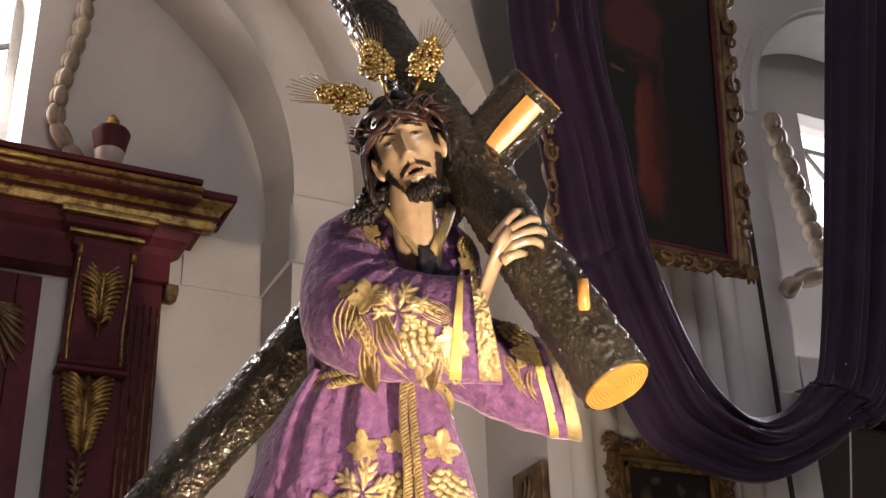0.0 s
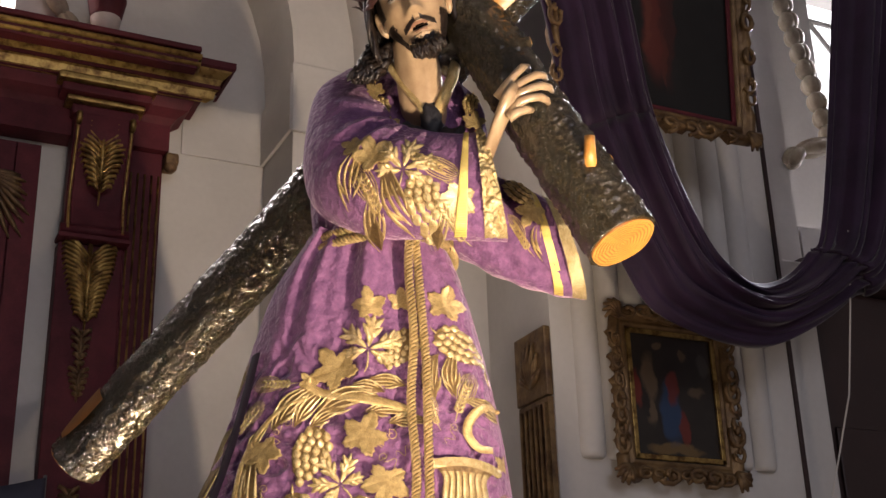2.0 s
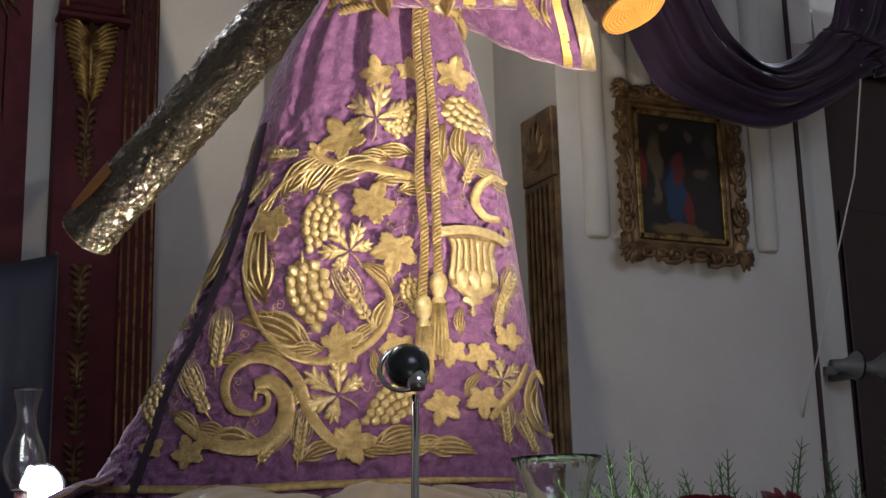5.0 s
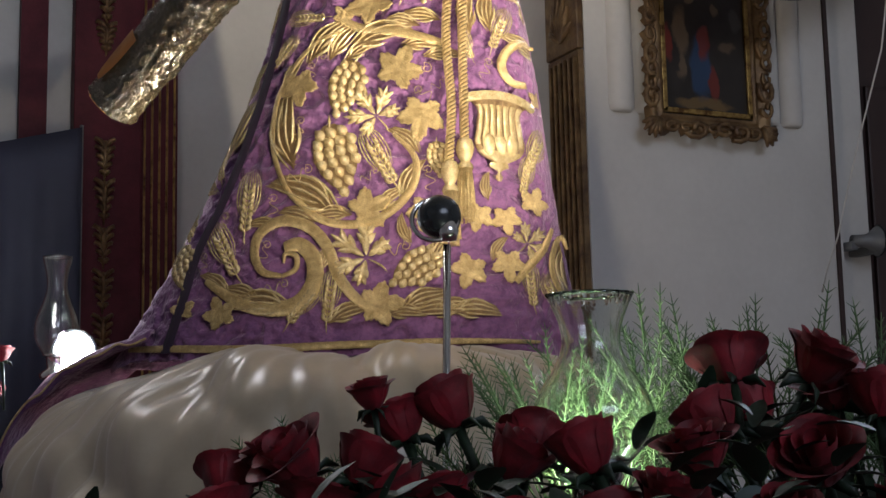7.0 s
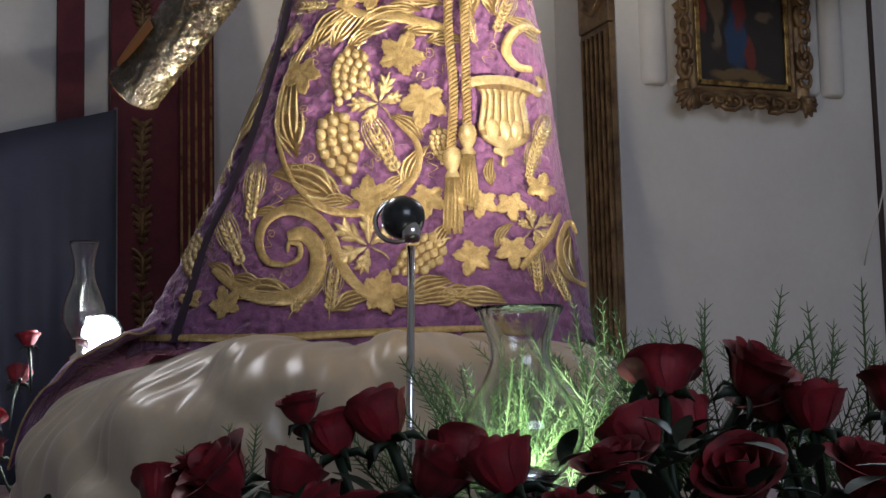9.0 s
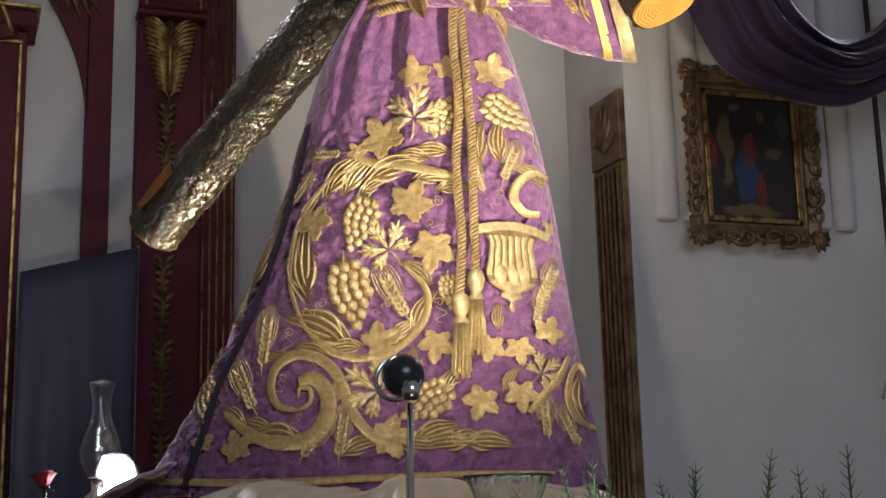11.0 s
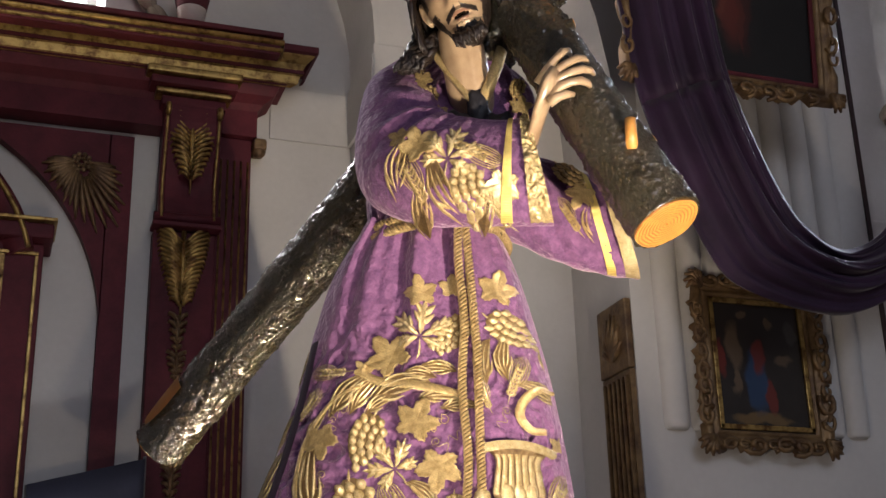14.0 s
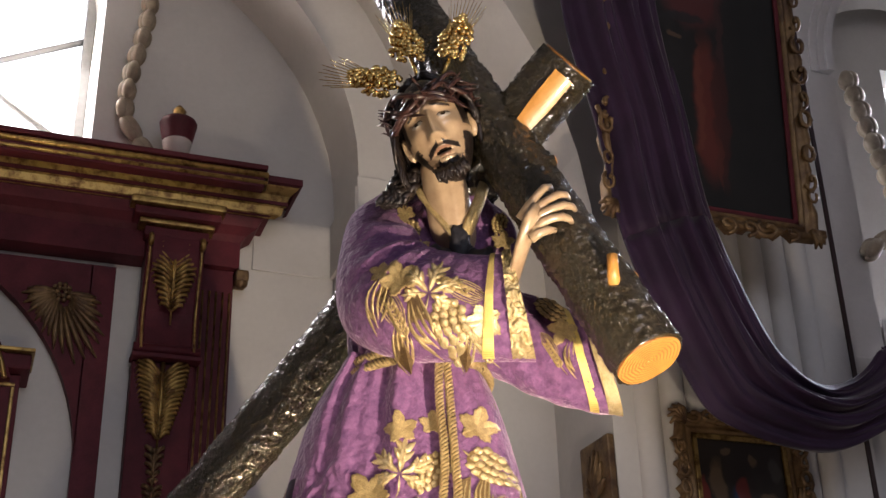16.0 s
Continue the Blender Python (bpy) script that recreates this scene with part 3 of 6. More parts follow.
part("pilaster", bm, CRIMSON, alt)
bm = bmesh.new()
box(bm, 0.936, 1.072, 4.875, 4.945, 0, 4.084, 0.004)
part("side_pilaster", bm, CRIMSON, alt)
for k in range(5):
    bm = bmesh.new()
    tube(bm, [(0.948 + 0.0275 * k, 4.871, 0.0), (0.948 + 0.0275 * k, 4.871, 3.98)], [0.0045, 0.0045], 6)
    part("gilt_bead", bm, GILT, alt)


def acanthus(x, y, z, w, h, n=8):
    """A hanging leaf of ribbed fronds from its top at x, z."""
    bm = bmesh.new()
    tube(bm, [(x, y - 0.012, z), (x, y - 0.022, z - 0.4 * h), (x, y - 0.006, z - h)], [0.010, 0.009, 0.003], 6)
    for k in range(n):
        q = k / (n - 1)
        for sd in (-1, 1):
            wide = w * (0.5 - 0.30 * q) * (0.85 + 0.15 * math.sin(3 * q))
            z0 = z - h * (0.14 + 0.70 * q)
            tube(bm, [(x + sd * 0.004, y - 0.018, z0), (x + sd * 0.5 * wide, y - 0.022, z0 + 0.13 * h * (1 - 0.5 * q)), (x + sd * 0.92 * wide, y - 0.012, z0 + 0.20 * h * (1 - 0.55 * q)), (x + sd * 1.04 * wide, y - 0.004, z0 + 0.16 * h * (1 - 0.6 * q))], [0.006, 0.0095, 0.008, 0.003], 6)
    return bm


part("acanthus_leaf", acanthus(0.815, 4.795, 4.13, 0.25, 0.35, 13), GILT, alt)
part("acanthus_leaf", acanthus(0.808, 4.856, 3.64, 0.24, 0.37, 16), GILT, alt)
for z, h in ((3.29, 0.16), (3.14, 0.12), (2.70, 0.15), (2.55, 0.16), (2.38, 0.15), (2.22, 0.15), (2.06, 0.15), (1.90, 0.15)):
    part("carved_pendant", acanthus(0.80, 4.856, z, 0.085, h, 5), OLDGILT, alt)
# crimson arch panel with a carved spandrel
bm = bmesh.new()
pts = arc(-0.41, 3.2, 0.92, math.pi / 2, 0, 24)
for (xa, za), (xb, zb) in zip(pts, pts[1:]):
    outline(bm, [(xa, za), (xb, zb), (xb + 0.0001, 4.045), (xa, 4.045)], 4.89, 4.945)
box(bm, 0.505, 0.600, 4.89, 4.945, 0, 4.045)
part("arch_panel", bm, CRIMSON, alt)
for k in range(23):
    a = math.pi * (0.96 + 1.0 * k / 22)
    ln = 0.13 + 0.16 * math.exp(-(((k - 14) / 4.0) ** 2)) + 0.02 * (k % 2)
    bm = bmesh.new()
    tube(bm, [(0.40 + r * ln * math.cos(a + 0.10 * r), 4.885 - 0.014 * math.sin(math.pi * r), 3.905 + r * ln * math.sin(a + 0.10 * r)) for r in (0.22, 0.45, 0.75, 1.0)], [0.006, 0.010, 0.011, 0.003], 6)
    part("carved_frond", bm, OLDGILT, alt)
for r, n in ((0.034, 10), (0.017, 6)):
    for j in range(n):
        a = 2 * math.pi * j / n
        bm = bmesh.new()
        ball(bm, (0.40 + r * math.cos(a), 4.876 - 0.1 * (0.034 - r), 3.905 + r * math.sin(a)), 0.010, 0.009, 0.010)
        part("rosette_bead", bm, OLDGILT, alt)
# inner doorcase at the far left
bm = bmesh.new()
box(bm, -1.0, 0.315, 4.72, 4.94, 3.515, 3.575, 0.01), box(bm, -1.0, 0.285, 4.78, 4.94, 0, 3.512, 0.006)
part("doorcase", bm, CRIMSON, alt)
bm = bmesh.new()
box(bm, -1.0, 0.325, 4.70, 4.94, 3.578, 3.592, 0.004)
for x0, x1 in ((0.255, 0.268), (0.130, 0.150)):
    box(bm, x0, x1, 4.765, 4.779, 0, 3.46, 0.003)
box(bm, -1.0, 0.268, 4.765, 4.779, 3.462, 3.475, 0.003), box(bm, -1.0, 0.150, 4.765, 4.779, 3.36, 3.38, 0.003)
part("doorcase_gilding", bm, GILT, alt)
bm = bmesh.new()
rows = []
for k in range(17):
    a = math.pi * (0.5 - 0.42 * k / 16)
    rows.append([(-0.45 + r * math.cos(a), y, 3.30 + r * math.sin(a)) for r, y in ((0.60, 4.94), (0.60, 4.80), (0.66, 4.74), (0.72, 4.72), (0.72, 4.94))])
v = sheet(bm, rows)
cap(bm, v[0]), cap(bm, v[-1])
part("broken_pediment", bm, CRIMSON, alt)
bm = bmesh.new()
tube(bm, [(-0.45 + 0.70 * math.cos(math.pi * (0.5 - 0.42 * k / 16)), 4.718, 3.30 + 0.70 * math.sin(math.pi * (0.5 - 0.42 * k / 16))) for k in range(17)], 0.010, 6)
part("pediment_gilding", bm, GILT, alt)
bm = bmesh.new()
box(bm, 1.075, 1.13, 4.83, 4.945, 4.03, 4.08, 0.012)
ball(bm, (1.10, 4.86, 4.03), 0.03, 0.03, 0.03)
part("corner_boss", bm, OLDGILT, alt)

# urn on the cornice
urn = thing("urn", "small crimson and white painted wooden urn on the cornice", "urn", (0.790, 4.80, 4.449))
bm = bmesh.new()
box(bm, 0.70, 0.88, 4.71, 4.89, 4.451, 4.482, 0.006)
part("plinth", bm, CRIMSON, urn)
bm = bmesh.new()
lathe(bm, [(0.0, 4.484), (0.034, 4.484), (0.034, 4.498), (0.018, 4.512), (0.018, 4.53), (0.045, 4.548), (0.058, 4.585), (0.062, 4.61)], 20, (0.790, 4.80, 0))
part("foot", bm, URNWHITE, urn)
bm = bmesh.new()
lathe(bm, [(0.062, 4.612), (0.070, 4.65), (0.078, 4.69), (0.080, 4.70), (0.074, 4.712), (0.045, 4.728)], 20, (0.790, 4.80, 0))
part("bowl", bm, CRIMSON, urn)
bm = bmesh.new()
lathe(bm, [(0.045, 4.729), (0.030, 4.735), (0.026, 4.75), (0.030, 4.765), (0.018, 4.78), (0.012, 4.79), (0.0, 4.80)], 16, (0.790, 4.80, 0))
part("finial", bm, GILT, urn)


def garland(name, label, pts, r, mat):
    ob = thing(name, label, "garland", pts[len(pts) // 2])
    pts = [Vector(p) for p in pts]
    for a, b in zip(pts, pts[1:]):
        way = (b - a).normalized()
        turn = way.to_track_quat("Z", "Y").to_matrix().to_4x4()
        bm = bmesh.new()
        for j in range(3):
            w = 2.1 * j + 4.1
            ball(bm, (a + b) / 2 + turn.to_3x3() @ Vector((0.35 * r * math.cos(w), 0.35 * r * math.sin(w), 0)), r * 0.72, r * 0.72, (b - a).length * 0.56, 8, 7, turn)
        part("carved_leaf", bm, mat, ob)
    return ob


garland("leaf_garland", "hanging carved leaf garland in dull gold beside the window", [(0.605 + 0.035 * math.sin(k * 0.5), 4.90, 5.70 - 0.095 * k) for k in range(11)] + [(0.635, 4.90, 4.655), (0.69, 4.90, 4.575), (0.74, 4.88, 4.51), (0.77, 4.87, 4.455)], 0.040, STUCCO_LEAF)
garland("leaf_garland", "hanging carved leaf garland in dull gold on the niche wall", [(3.93 + 0.05 * math.sin(0.3 * k) + 0.002 * k * k, 4.31, 5.30 - 0.085 * k) for k in range(11)] + [(3.93, 4.31, 4.37), (3.85, 4.31, 4.29)], 0.05, STUCCO_LEAF)

# ---- purple swag ----
swag = thing("purple_drape", "dark purple cloth hung in a deep swag over the paintings", "drape", (2.7, 3.4, 3.05))
bm = bmesh.new()
rows = []
N = 90
OS = (0, 0.12, 0.25, 0.36, 0.46, 0.55, 0.64, 0.72, 0.80, 0.88, 1.0)
for k in range(N + 1):
    q = k / N
    ox, oz = cr(q, OS, (1.927, 1.91, 2.017, 2.09, 2.27, 2.405, 2.728, 2.948, 3.199, 3.454, 4.236)), cr(q, OS, (5.269, 4.601, 4.108, 3.667, 3.205, 3.07, 3.009, 3.081, 3.235, 3.484, 5.963))
    ix, iz = cr(q, OS, (2.344, 2.327, 2.381, 2.437, 2.588, 2.693, 2.79, 2.903, 3.009, 3.111, 3.593)), cr(q, OS, (5.426, 4.726, 4.195, 3.789, 3.406, 3.287, 3.245, 3.288, 3.392, 3.56, 5.731))
    row = []
    M = 40
    for j in range(M + 1):
        t = j / M
        fold = 0.5 + 0.5 * math.sin(2 * math.pi * (3.6 * t + 0.35 * math.sin(5 * q)) + 1.2 * math.sin(4 * q))
        fold += 0.35 * math.sin(2 * math.pi * 8.3 * t + 7 * q)
        belly = math.sin(math.pi * t)
        row.append((ox + (ix - ox) * t, 3.40 - 0.08 * belly - 0.035 * fold * (0.4 + belly), oz + (iz - oz) * t - 0.012 * fold))
    rows.append(row)
bm.free()
for name, a, b in (("hanging_tail", 0, 32), ("swag_fold", 32, 74), ("hanging_tail", 74, N)):
    bm = bmesh.new()
    sheet(bm, rows[a : b + 1])
    ob = part(name, bm, DRAPE, swag)
    sm = ob.modifiers.new("thickness", "SOLIDIFY")
    sm.thickness, sm.offset = 0.012, 1

# right edge: dark retable, speakers, cord
dark = thing("dark_altarpiece", "very dark brown wooden altarpiece in the shade", "altarpiece", (4.3, 4.2, 0))
bm = bmesh.new()
box(bm, 3.50, 6.5, 4.0, 4.34, 0, 3.54, 0.02)
part("body", bm, DARKWOOD, dark)
bm = bmesh.new()
box(bm, 3.505, 6.6, 3.93, 4.34, 3.544, 3.65, 0.03)
part("cornice", bm, DARKWOOD, dark)
for k in range(4):
    bm = bmesh.new()
    box(bm, 3.60 + 0.62 * k, 4.05 + 0.62 * k, 3.985, 3.998, 0.6, 2.95, 0.01)
    part("panel", bm, DARKWOOD, dark)
sp = thing("horn_speaker", "grey metal horn loudspeaker on the corner pier", "speaker", (3.42, 3.78, 2.28), group="horn speakers")
bm = bmesh.new()
lathe(bm, [(0.0, 0), (0.022, 0), (0.024, 0.05), (0.032, 0.07), (0.055, 0.10), (0.06, 0.105), (0.055, 0.10), (0.03, 0.072), (0.0, 0.06)], 18)
bmesh.ops.transform(bm, matrix=pose(3.41, 3.775, 2.28, 90, 0, 65), verts=bm.verts)
part("horn", bm, GREYMETAL, sp)
bm = bmesh.new()
box(bm, 3.385, 3.425, 3.76, 3.905, 2.245, 2.275, 0.005)
part("bracket", bm, GREYMETAL, sp)
copy_thing(sp, pose(3.315, 3.80, 2.29, 0, 0, 12))
bm = bmesh.new()
tube(bm, [(3.15, 3.31, 3.46), (3.155, 3.36, 3.2), (3.165, 3.44, 2.9), (3.14, 3.55, 2.6), (3.12, 3.66, 2.28), (3.13, 3.74, 2.16), (3.16, 3.800, 2.10)], 0.0035, 6)
tagged(part("hanging_cord", bm, PLASTER, base=(3.15, 3.5, 2.3)), "thin white cord hanging from the purple swag", "cord")

# ---- the figure on the float: robe ----
SKIRT_Z = (1.80, 1.90, 2.00, 2.12, 2.25, 2.41, 2.54, 2.67, 2.80, 2.88)
SKIRT_L = (-0.88, -0.815, -0.752, -0.685, -0.622, -0.552, -0.508, -0.468, -0.412, -0.348)
SKIRT_R = (0.19, 0.178, 0.160, 0.140, 0.122, 0.102, 0.080, 0.050, 0.012, -0.022)
SKIRT_F = (2.765, 2.77, 2.78, 2.79, 2.80, 2.805, 2.81, 2.815, 2.81, 2.80)
SKIRT_C = (3.12, 3.11, 3.10, 3.09, 3.08, 3.06, 3.04, 3.02, 2.99, 2.96)


def skirt(z):
    l, r, f, c = (cr(z, SKIRT_Z, t) for t in (SKIRT_L, SKIRT_R, SKIRT_F, SKIRT_C))
    return (l + r) / 2, (r - l) / 2, c, c - f


def fold_depth(u, z):
    """Gathers below the belt that die out towards the stiff embroidered hem."""
    top = max(0.0, min(1.0, (z - 2.35) / 0.5))
    cu, hw, _, _ = skirt(z)
    s = (u - cu) / hw
    soft = 0.010 * top * (math.sin(15 * s + 0.6 + 2.5 * (2.9 - z)) + 0.6 * math.sin(27 * s + 2 - 3 * (2.9 - z)) + 0.5 * math.sin(8 * s))
    low = 0.004 * math.sin(9 * s + 5 * z) + 0.003 * noise.noise(Vector((u * 14, z * 14, 3)))
    return soft + low


def pucker(u, z):
    """How far the velvet sinks between its creases round the stiff embroidery."""
    fade = max(0.0, min(1.0, (2.72 - z) / 0.25))
    if fade == 0:
        return 0.0
    p = Vector((u * 24 + 2 * noise.noise(Vector((u * 7, z * 7, 5))), z * 24, 9))
    return fade * (0.034 * abs(noise.noise(p)) + 0.017 * abs(noise.noise(p * 2.3)))


def robe_front(u, z):
    cu, hw, c, hd = skirt(z)
    s = max(-0.97, min(0.97, (u - cu) / hw))
    return c - hd * (1 - abs(s) ** 2.2) ** (1 / 2.2) - fold_depth(u, z)


robe = thing("robe", "purple velvet robe embroidered with gold vines, grapes and wheat", "robe", (-0.33, 3.0, 1.80), True)
bm = bmesh.new()
rows = []
for k in range(220):
    z = 2.885 - (2.885 - 1.80) * k / 219
    cu, hw, c, hd = skirt(z)
    row = []
    for j in range(400):
        w = 2 * math.pi * j / 400
        x, y = math.cos(w), math.sin(w)
        x, y = math.copysign(abs(x) ** (2 / 2.2), x), math.copysign(abs(y) ** (2 / 2.2), y)
        u = cu + hw * x
        row.append((u, c - hd * y - (fold_depth(u, z) - pucker(u, z) if y > 0 else -0.6 * fold_depth(u, z)), z + (0.012 * math.sin(6 * w) if k == 219 else 0)))
    rows.append(row)
sheet(bm, rows, True)
part("skirt", bm, VELVET, robe)

bm = bmesh.new()
sec = []
for k in range(24):
    z = 2.85 + 0.47 * k / 23
    l = cr(z, (2.85, 2.93, 3.05, 3.15, 3.22, 3.27, 3.32), (-0.315, -0.325, -0.325, -0.305, -0.265, -0.20, -0.14))
    r = cr(z, (2.85, 2.93, 3.05, 3.15, 3.22, 3.27, 3.32), (-0.015, 0.01, 0.055, 0.085, 0.08, 0.05, -0.01))
    f = cr(z, (2.85, 2.95, 3.10, 3.20, 3.32), (2.80, 2.79, 2.80, 2.81, 2.83))
    sec.append((((l + r) / 2, f + 0.155, z), ((r - l) / 2, 0, 0), (0, -0.155, 0)))
loft(bm, sec, 110, 2.3, lambda w, q: 0.03 * math.sin(14 * w + 3 * q) + 0.02 * math.sin(27 * w - 2 * q))
part("bodice", bm, VELVET, robe)

# near sleeve: one wide bent sleeve from the shoulder over the elbow to the cuff; its outer and inner edge and its depth
SQ = (0, 1, 2, 3, 4, 5, 6, 7, 8, 9)
OUT_U, OUT_Z = (-0.245, -0.312, -0.336, -0.337, -0.306, -0.241, -0.160, -0.066, 0.022, 0.112), (3.322, 3.250, 3.128, 3.004, 2.918, 2.866, 2.834, 2.823, 2.815, 2.808)
INN_U, INN_Z = (-0.130, -0.122, -0.128, -0.124, -0.108, -0.080, -0.037, 0.002, 0.036, 0.066), (3.300, 3.205, 3.155, 3.133, 3.115, 3.096, 3.079, 3.069, 3.066, 3.074)
MID_D = (2.895, 2.87, 2.845, 2.825, 2.805, 2.785, 2.770, 2.757, 2.750, 2.748)
HALF_D = (0.030, 0.065, 0.092, 0.108, 0.112, 0.105, 0.096, 0.086, 0.078, 0.070)


def sleeve_point(q, a):
    """The sleeve's surface at q along it and at the angle a round it; 0 faces front, -pi/2 is the outer edge."""
    ou, oz, iu, iz, c, h = (cr(q, SQ, t) for t in (OUT_U, OUT_Z, INN_U, INN_Z, MID_D, HALF_D))
    f = 0.5 + 0.5 * math.sin(a)
    ease = max(0.0, 1 - abs(q - 3.2) / 3.4)
    # folds that fan out of the crook of the elbow and long ones that run on to the cuff
    fold = 0.012 * ease * math.sin(5.2 * q - 3.0 * f + 0.8) * f**0.8 + 0.0055 * ease * math.sin(10.5 * q + 5 * f) * f
    fold += 0.006 * math.sin(15 * f + 0.9 * q) * max(0.15, 1 - abs(q - 5.5) / 3.5) + 0.004 * noise.noise(Vector((1.7 * q, 7 * f, 1)))
    return Vector((ou + (iu - ou) * f, c - (h + fold) * math.cos(a) if math.cos(a) > 0 else c - 0.7 * h * math.cos(a), oz + (iz - oz) * f))


bm = bmesh.new()
rows = [[sleeve_point(9 * k / 89, 2 * math.pi * j / 72) for j in range(72)] for k in range(90)]
v = sheet(bm, rows, True)
cap(bm, v[0], 0, True)
sleeve = part("sleeve", bm, VELVET, robe)
SLEEVE_GRID = np.array([sleeve_point(9 * k / 180, math.pi * (-0.49 + 0.98 * j / 60)) for k in range(181) for j in range(61)])


def sleeve_front(u, z):
    gap = (SLEEVE_GRID[:, 0] - u) ** 2 + (SLEEVE_GRID[:, 2] - z) ** 2
    near = np.argpartition(gap, 4)[:4]
    w = 1 / (gap[near] + 1e-6)
    return float((SLEEVE_GRID[near, 1] * w).sum() / w.sum())


for q0, q1, mat, name in ((7.72, 8.02, GALLOON, "galloon"), (8.45, 9.0, THREAD_PALE, "cuff_edging")):
    bm = bmesh.new()
    rows = []
    for k in range(25):
        q = q0 + (q1 - q0) * k / 24
        row = []
        for j in range(161):
            p = sleeve_point(q, math.pi * (-0.47 + 0.94 * j / 160))
            lump = (0.003 if 0 < k < 24 else 0) if name == "galloon" else 0.016 * abs(noise.noise(p * 75)) + 0.004 * abs(noise.noise(p * 190))
            row.append(p - Vector((0, 0.0035 + lump, 0)))
        rows.append(row)
    sheet(bm, rows)
    part(name, bm, mat, sleeve)

# far sleeve hanging under the log
bm = bmesh.new()
c0, c1 = Vector((-0.02, 2.93, 2.985)), Vector((0.268, 2.975, 2.872))
tilt0, tilt1 = Vector((-0.02, 0, 0.13)), Vector((-0.030, 0, 0.122))
rows = []
for k in range(30):
    q = k / 29
    c, a, dd = c0.lerp(c1, q), tilt0.lerp(tilt1, q), 0.075
    rows.append([c + a * math.sin(w) + Vector((0, -dd * math.cos(w), 0)) + Vector((0, 0.006 * math.sin(24 * q + 3 * w), -0.02 * math.sin(math.pi * q) * (1 if math.sin(w) < 0 else 0))) for w in (2 * math.pi * j / 40 for j in range(40))])
v = sheet(bm, rows, True)
far = part("sleeve", bm, VELVET, robe)
for q0, q1, mat, name in ((0.76, 0.83, GALLOON, "galloon"), (0.90, 1.01, THREAD_PALE, "cuff_edging")):
    bm = bmesh.new()
    rows = []
    for k in range(7):
        q = q0 + (q1 - q0) * k / 6
        c, a = c0.lerp(c1, q), tilt0.lerp(tilt1, q)
        rows.append([c + 1.01 * a * math.sin(w) + Vector((0, -0.0815 * math.cos(w) - (0.004 * abs(math.sin(9 * w + 5 * k)) if name != "galloon" else 0), -0.02 * math.sin(math.pi * q) * (1 if math.sin(w) < 0 else 0))) for w in (math.pi * (-0.5 + j / 40) for j in range(41))])
    sheet(bm, rows)
    part(name, bm, mat, far)

# collar with gold edging, open over the neck
for pts in ([(-0.150, 2.775, 3.285), (-0.125, 2.768, 3.235), (-0.085, 2.768, 3.175), (-0.045, 2.780, 3.12), (-0.04, 2.787, 3.04), (-0.045, 2.785, 2.96)], [(0.015, 2.80, 3.27), (0.005, 2.775, 3.22), (-0.018, 2.772, 3.16), (-0.04, 2.780, 3.11)]):
    bm = bmesh.new()
    tube(bm, [(x, y - 0.012, z) for x, y, z in pts], 0.016, 10, flat=0.5)
    part("collar_edging", bm, THREAD, robe)
# trailing hem edge and side seam
bm = bmesh.new()
rows = []
for k in range(60):
    z = 2.62 - 0.80 * k / 59
    u = cr(z, (1.82, 1.92, 2.05, 2.14, 2.28, 2.41, 2.53, 2.62), (-0.70, -0.672, -0.638, -0.592, -0.538, -0.497, -0.466, -0.448))
    rows.append([(u + s * 0.012, robe_front(u + s * 0.012, z) - 0.003 - 0.004 * (1 - s * s), z) for s in (-1, -0.5, 0, 0.5, 1)])
sheet(bm, rows)
part("side_seam", bm, material("dark_velvet_piping", (0.02, 0.008, 0.024), 0.9), robe)


# dark train of the robe trailing down over the cushion
bm = bmesh.new()
rows = []
for k in range(41):
    q = k / 40
    u, z = cr(q, (0, 0.3, 0.6, 0.85, 1), (-0.74, -0.87, -0.98, -1.07, -1.11)), cr(q, (0, 0.3, 0.6, 0.85, 1), (1.85, 1.805, 1.755, 1.68, 1.58))
    row = []
    for j in range(15):
        s = j / 14
        lift = 0.022 * math.sin(4.5 * math.pi * s + 5 * q) * (0.3 + q) + 0.012 * noise.noise(Vector((9 * q, 6 * s, 4)))
        row.append((u + 0.4 * lift, 2.84 + 0.16 * q + 0.38 * s, z + 0.035 * math.sin(math.pi * s) + lift))
    rows.append(row)
sheet(bm, rows)
ob = part("train", bm, VELVET, robe)
sm = ob.modifiers.new("thickness", "SOLIDIFY")
sm.thickness, sm.offset = 0.008, 0
bm = bmesh.new()
tube(bm, [Vector(r[0]) + Vector((0, -0.002, 0.002)) for r in rows], 0.0024, 8)
part("train_edging", bm, THREAD, robe)
# black crumpled ribbon knotted below the collar
bm = bmesh.new()
for cu, cz, ru, rz, tilt in ((-0.085, 3.075, 0.050, 0.030, 25), (-0.005, 3.065, 0.045, 0.028, -30), (-0.045, 3.11, 0.026, 0.055, 5), (-0.05, 3.05, 0.030, 0.030, 0)):
    ball(bm, (cu, 2.772, cz), ru, 0.022, rz, 20, 14, pose(0, 0, 0, 0, tilt, 0))
for v in bm.verts:
    v.co += Vector((0.012 * noise.noise(v.co * 45), -0.014 * abs(noise.noise(v.co * 60)), 0.012 * noise.noise(v.co * 50 + Vector((3, 1, 0)))))
part("black_ribbon", bm, BLACKCLOTH, robe, "crumpled black ribbon at the neck")

# ---- embroidery: shapes in x, y, height, laid on the cloth ----


GROW = 1.16


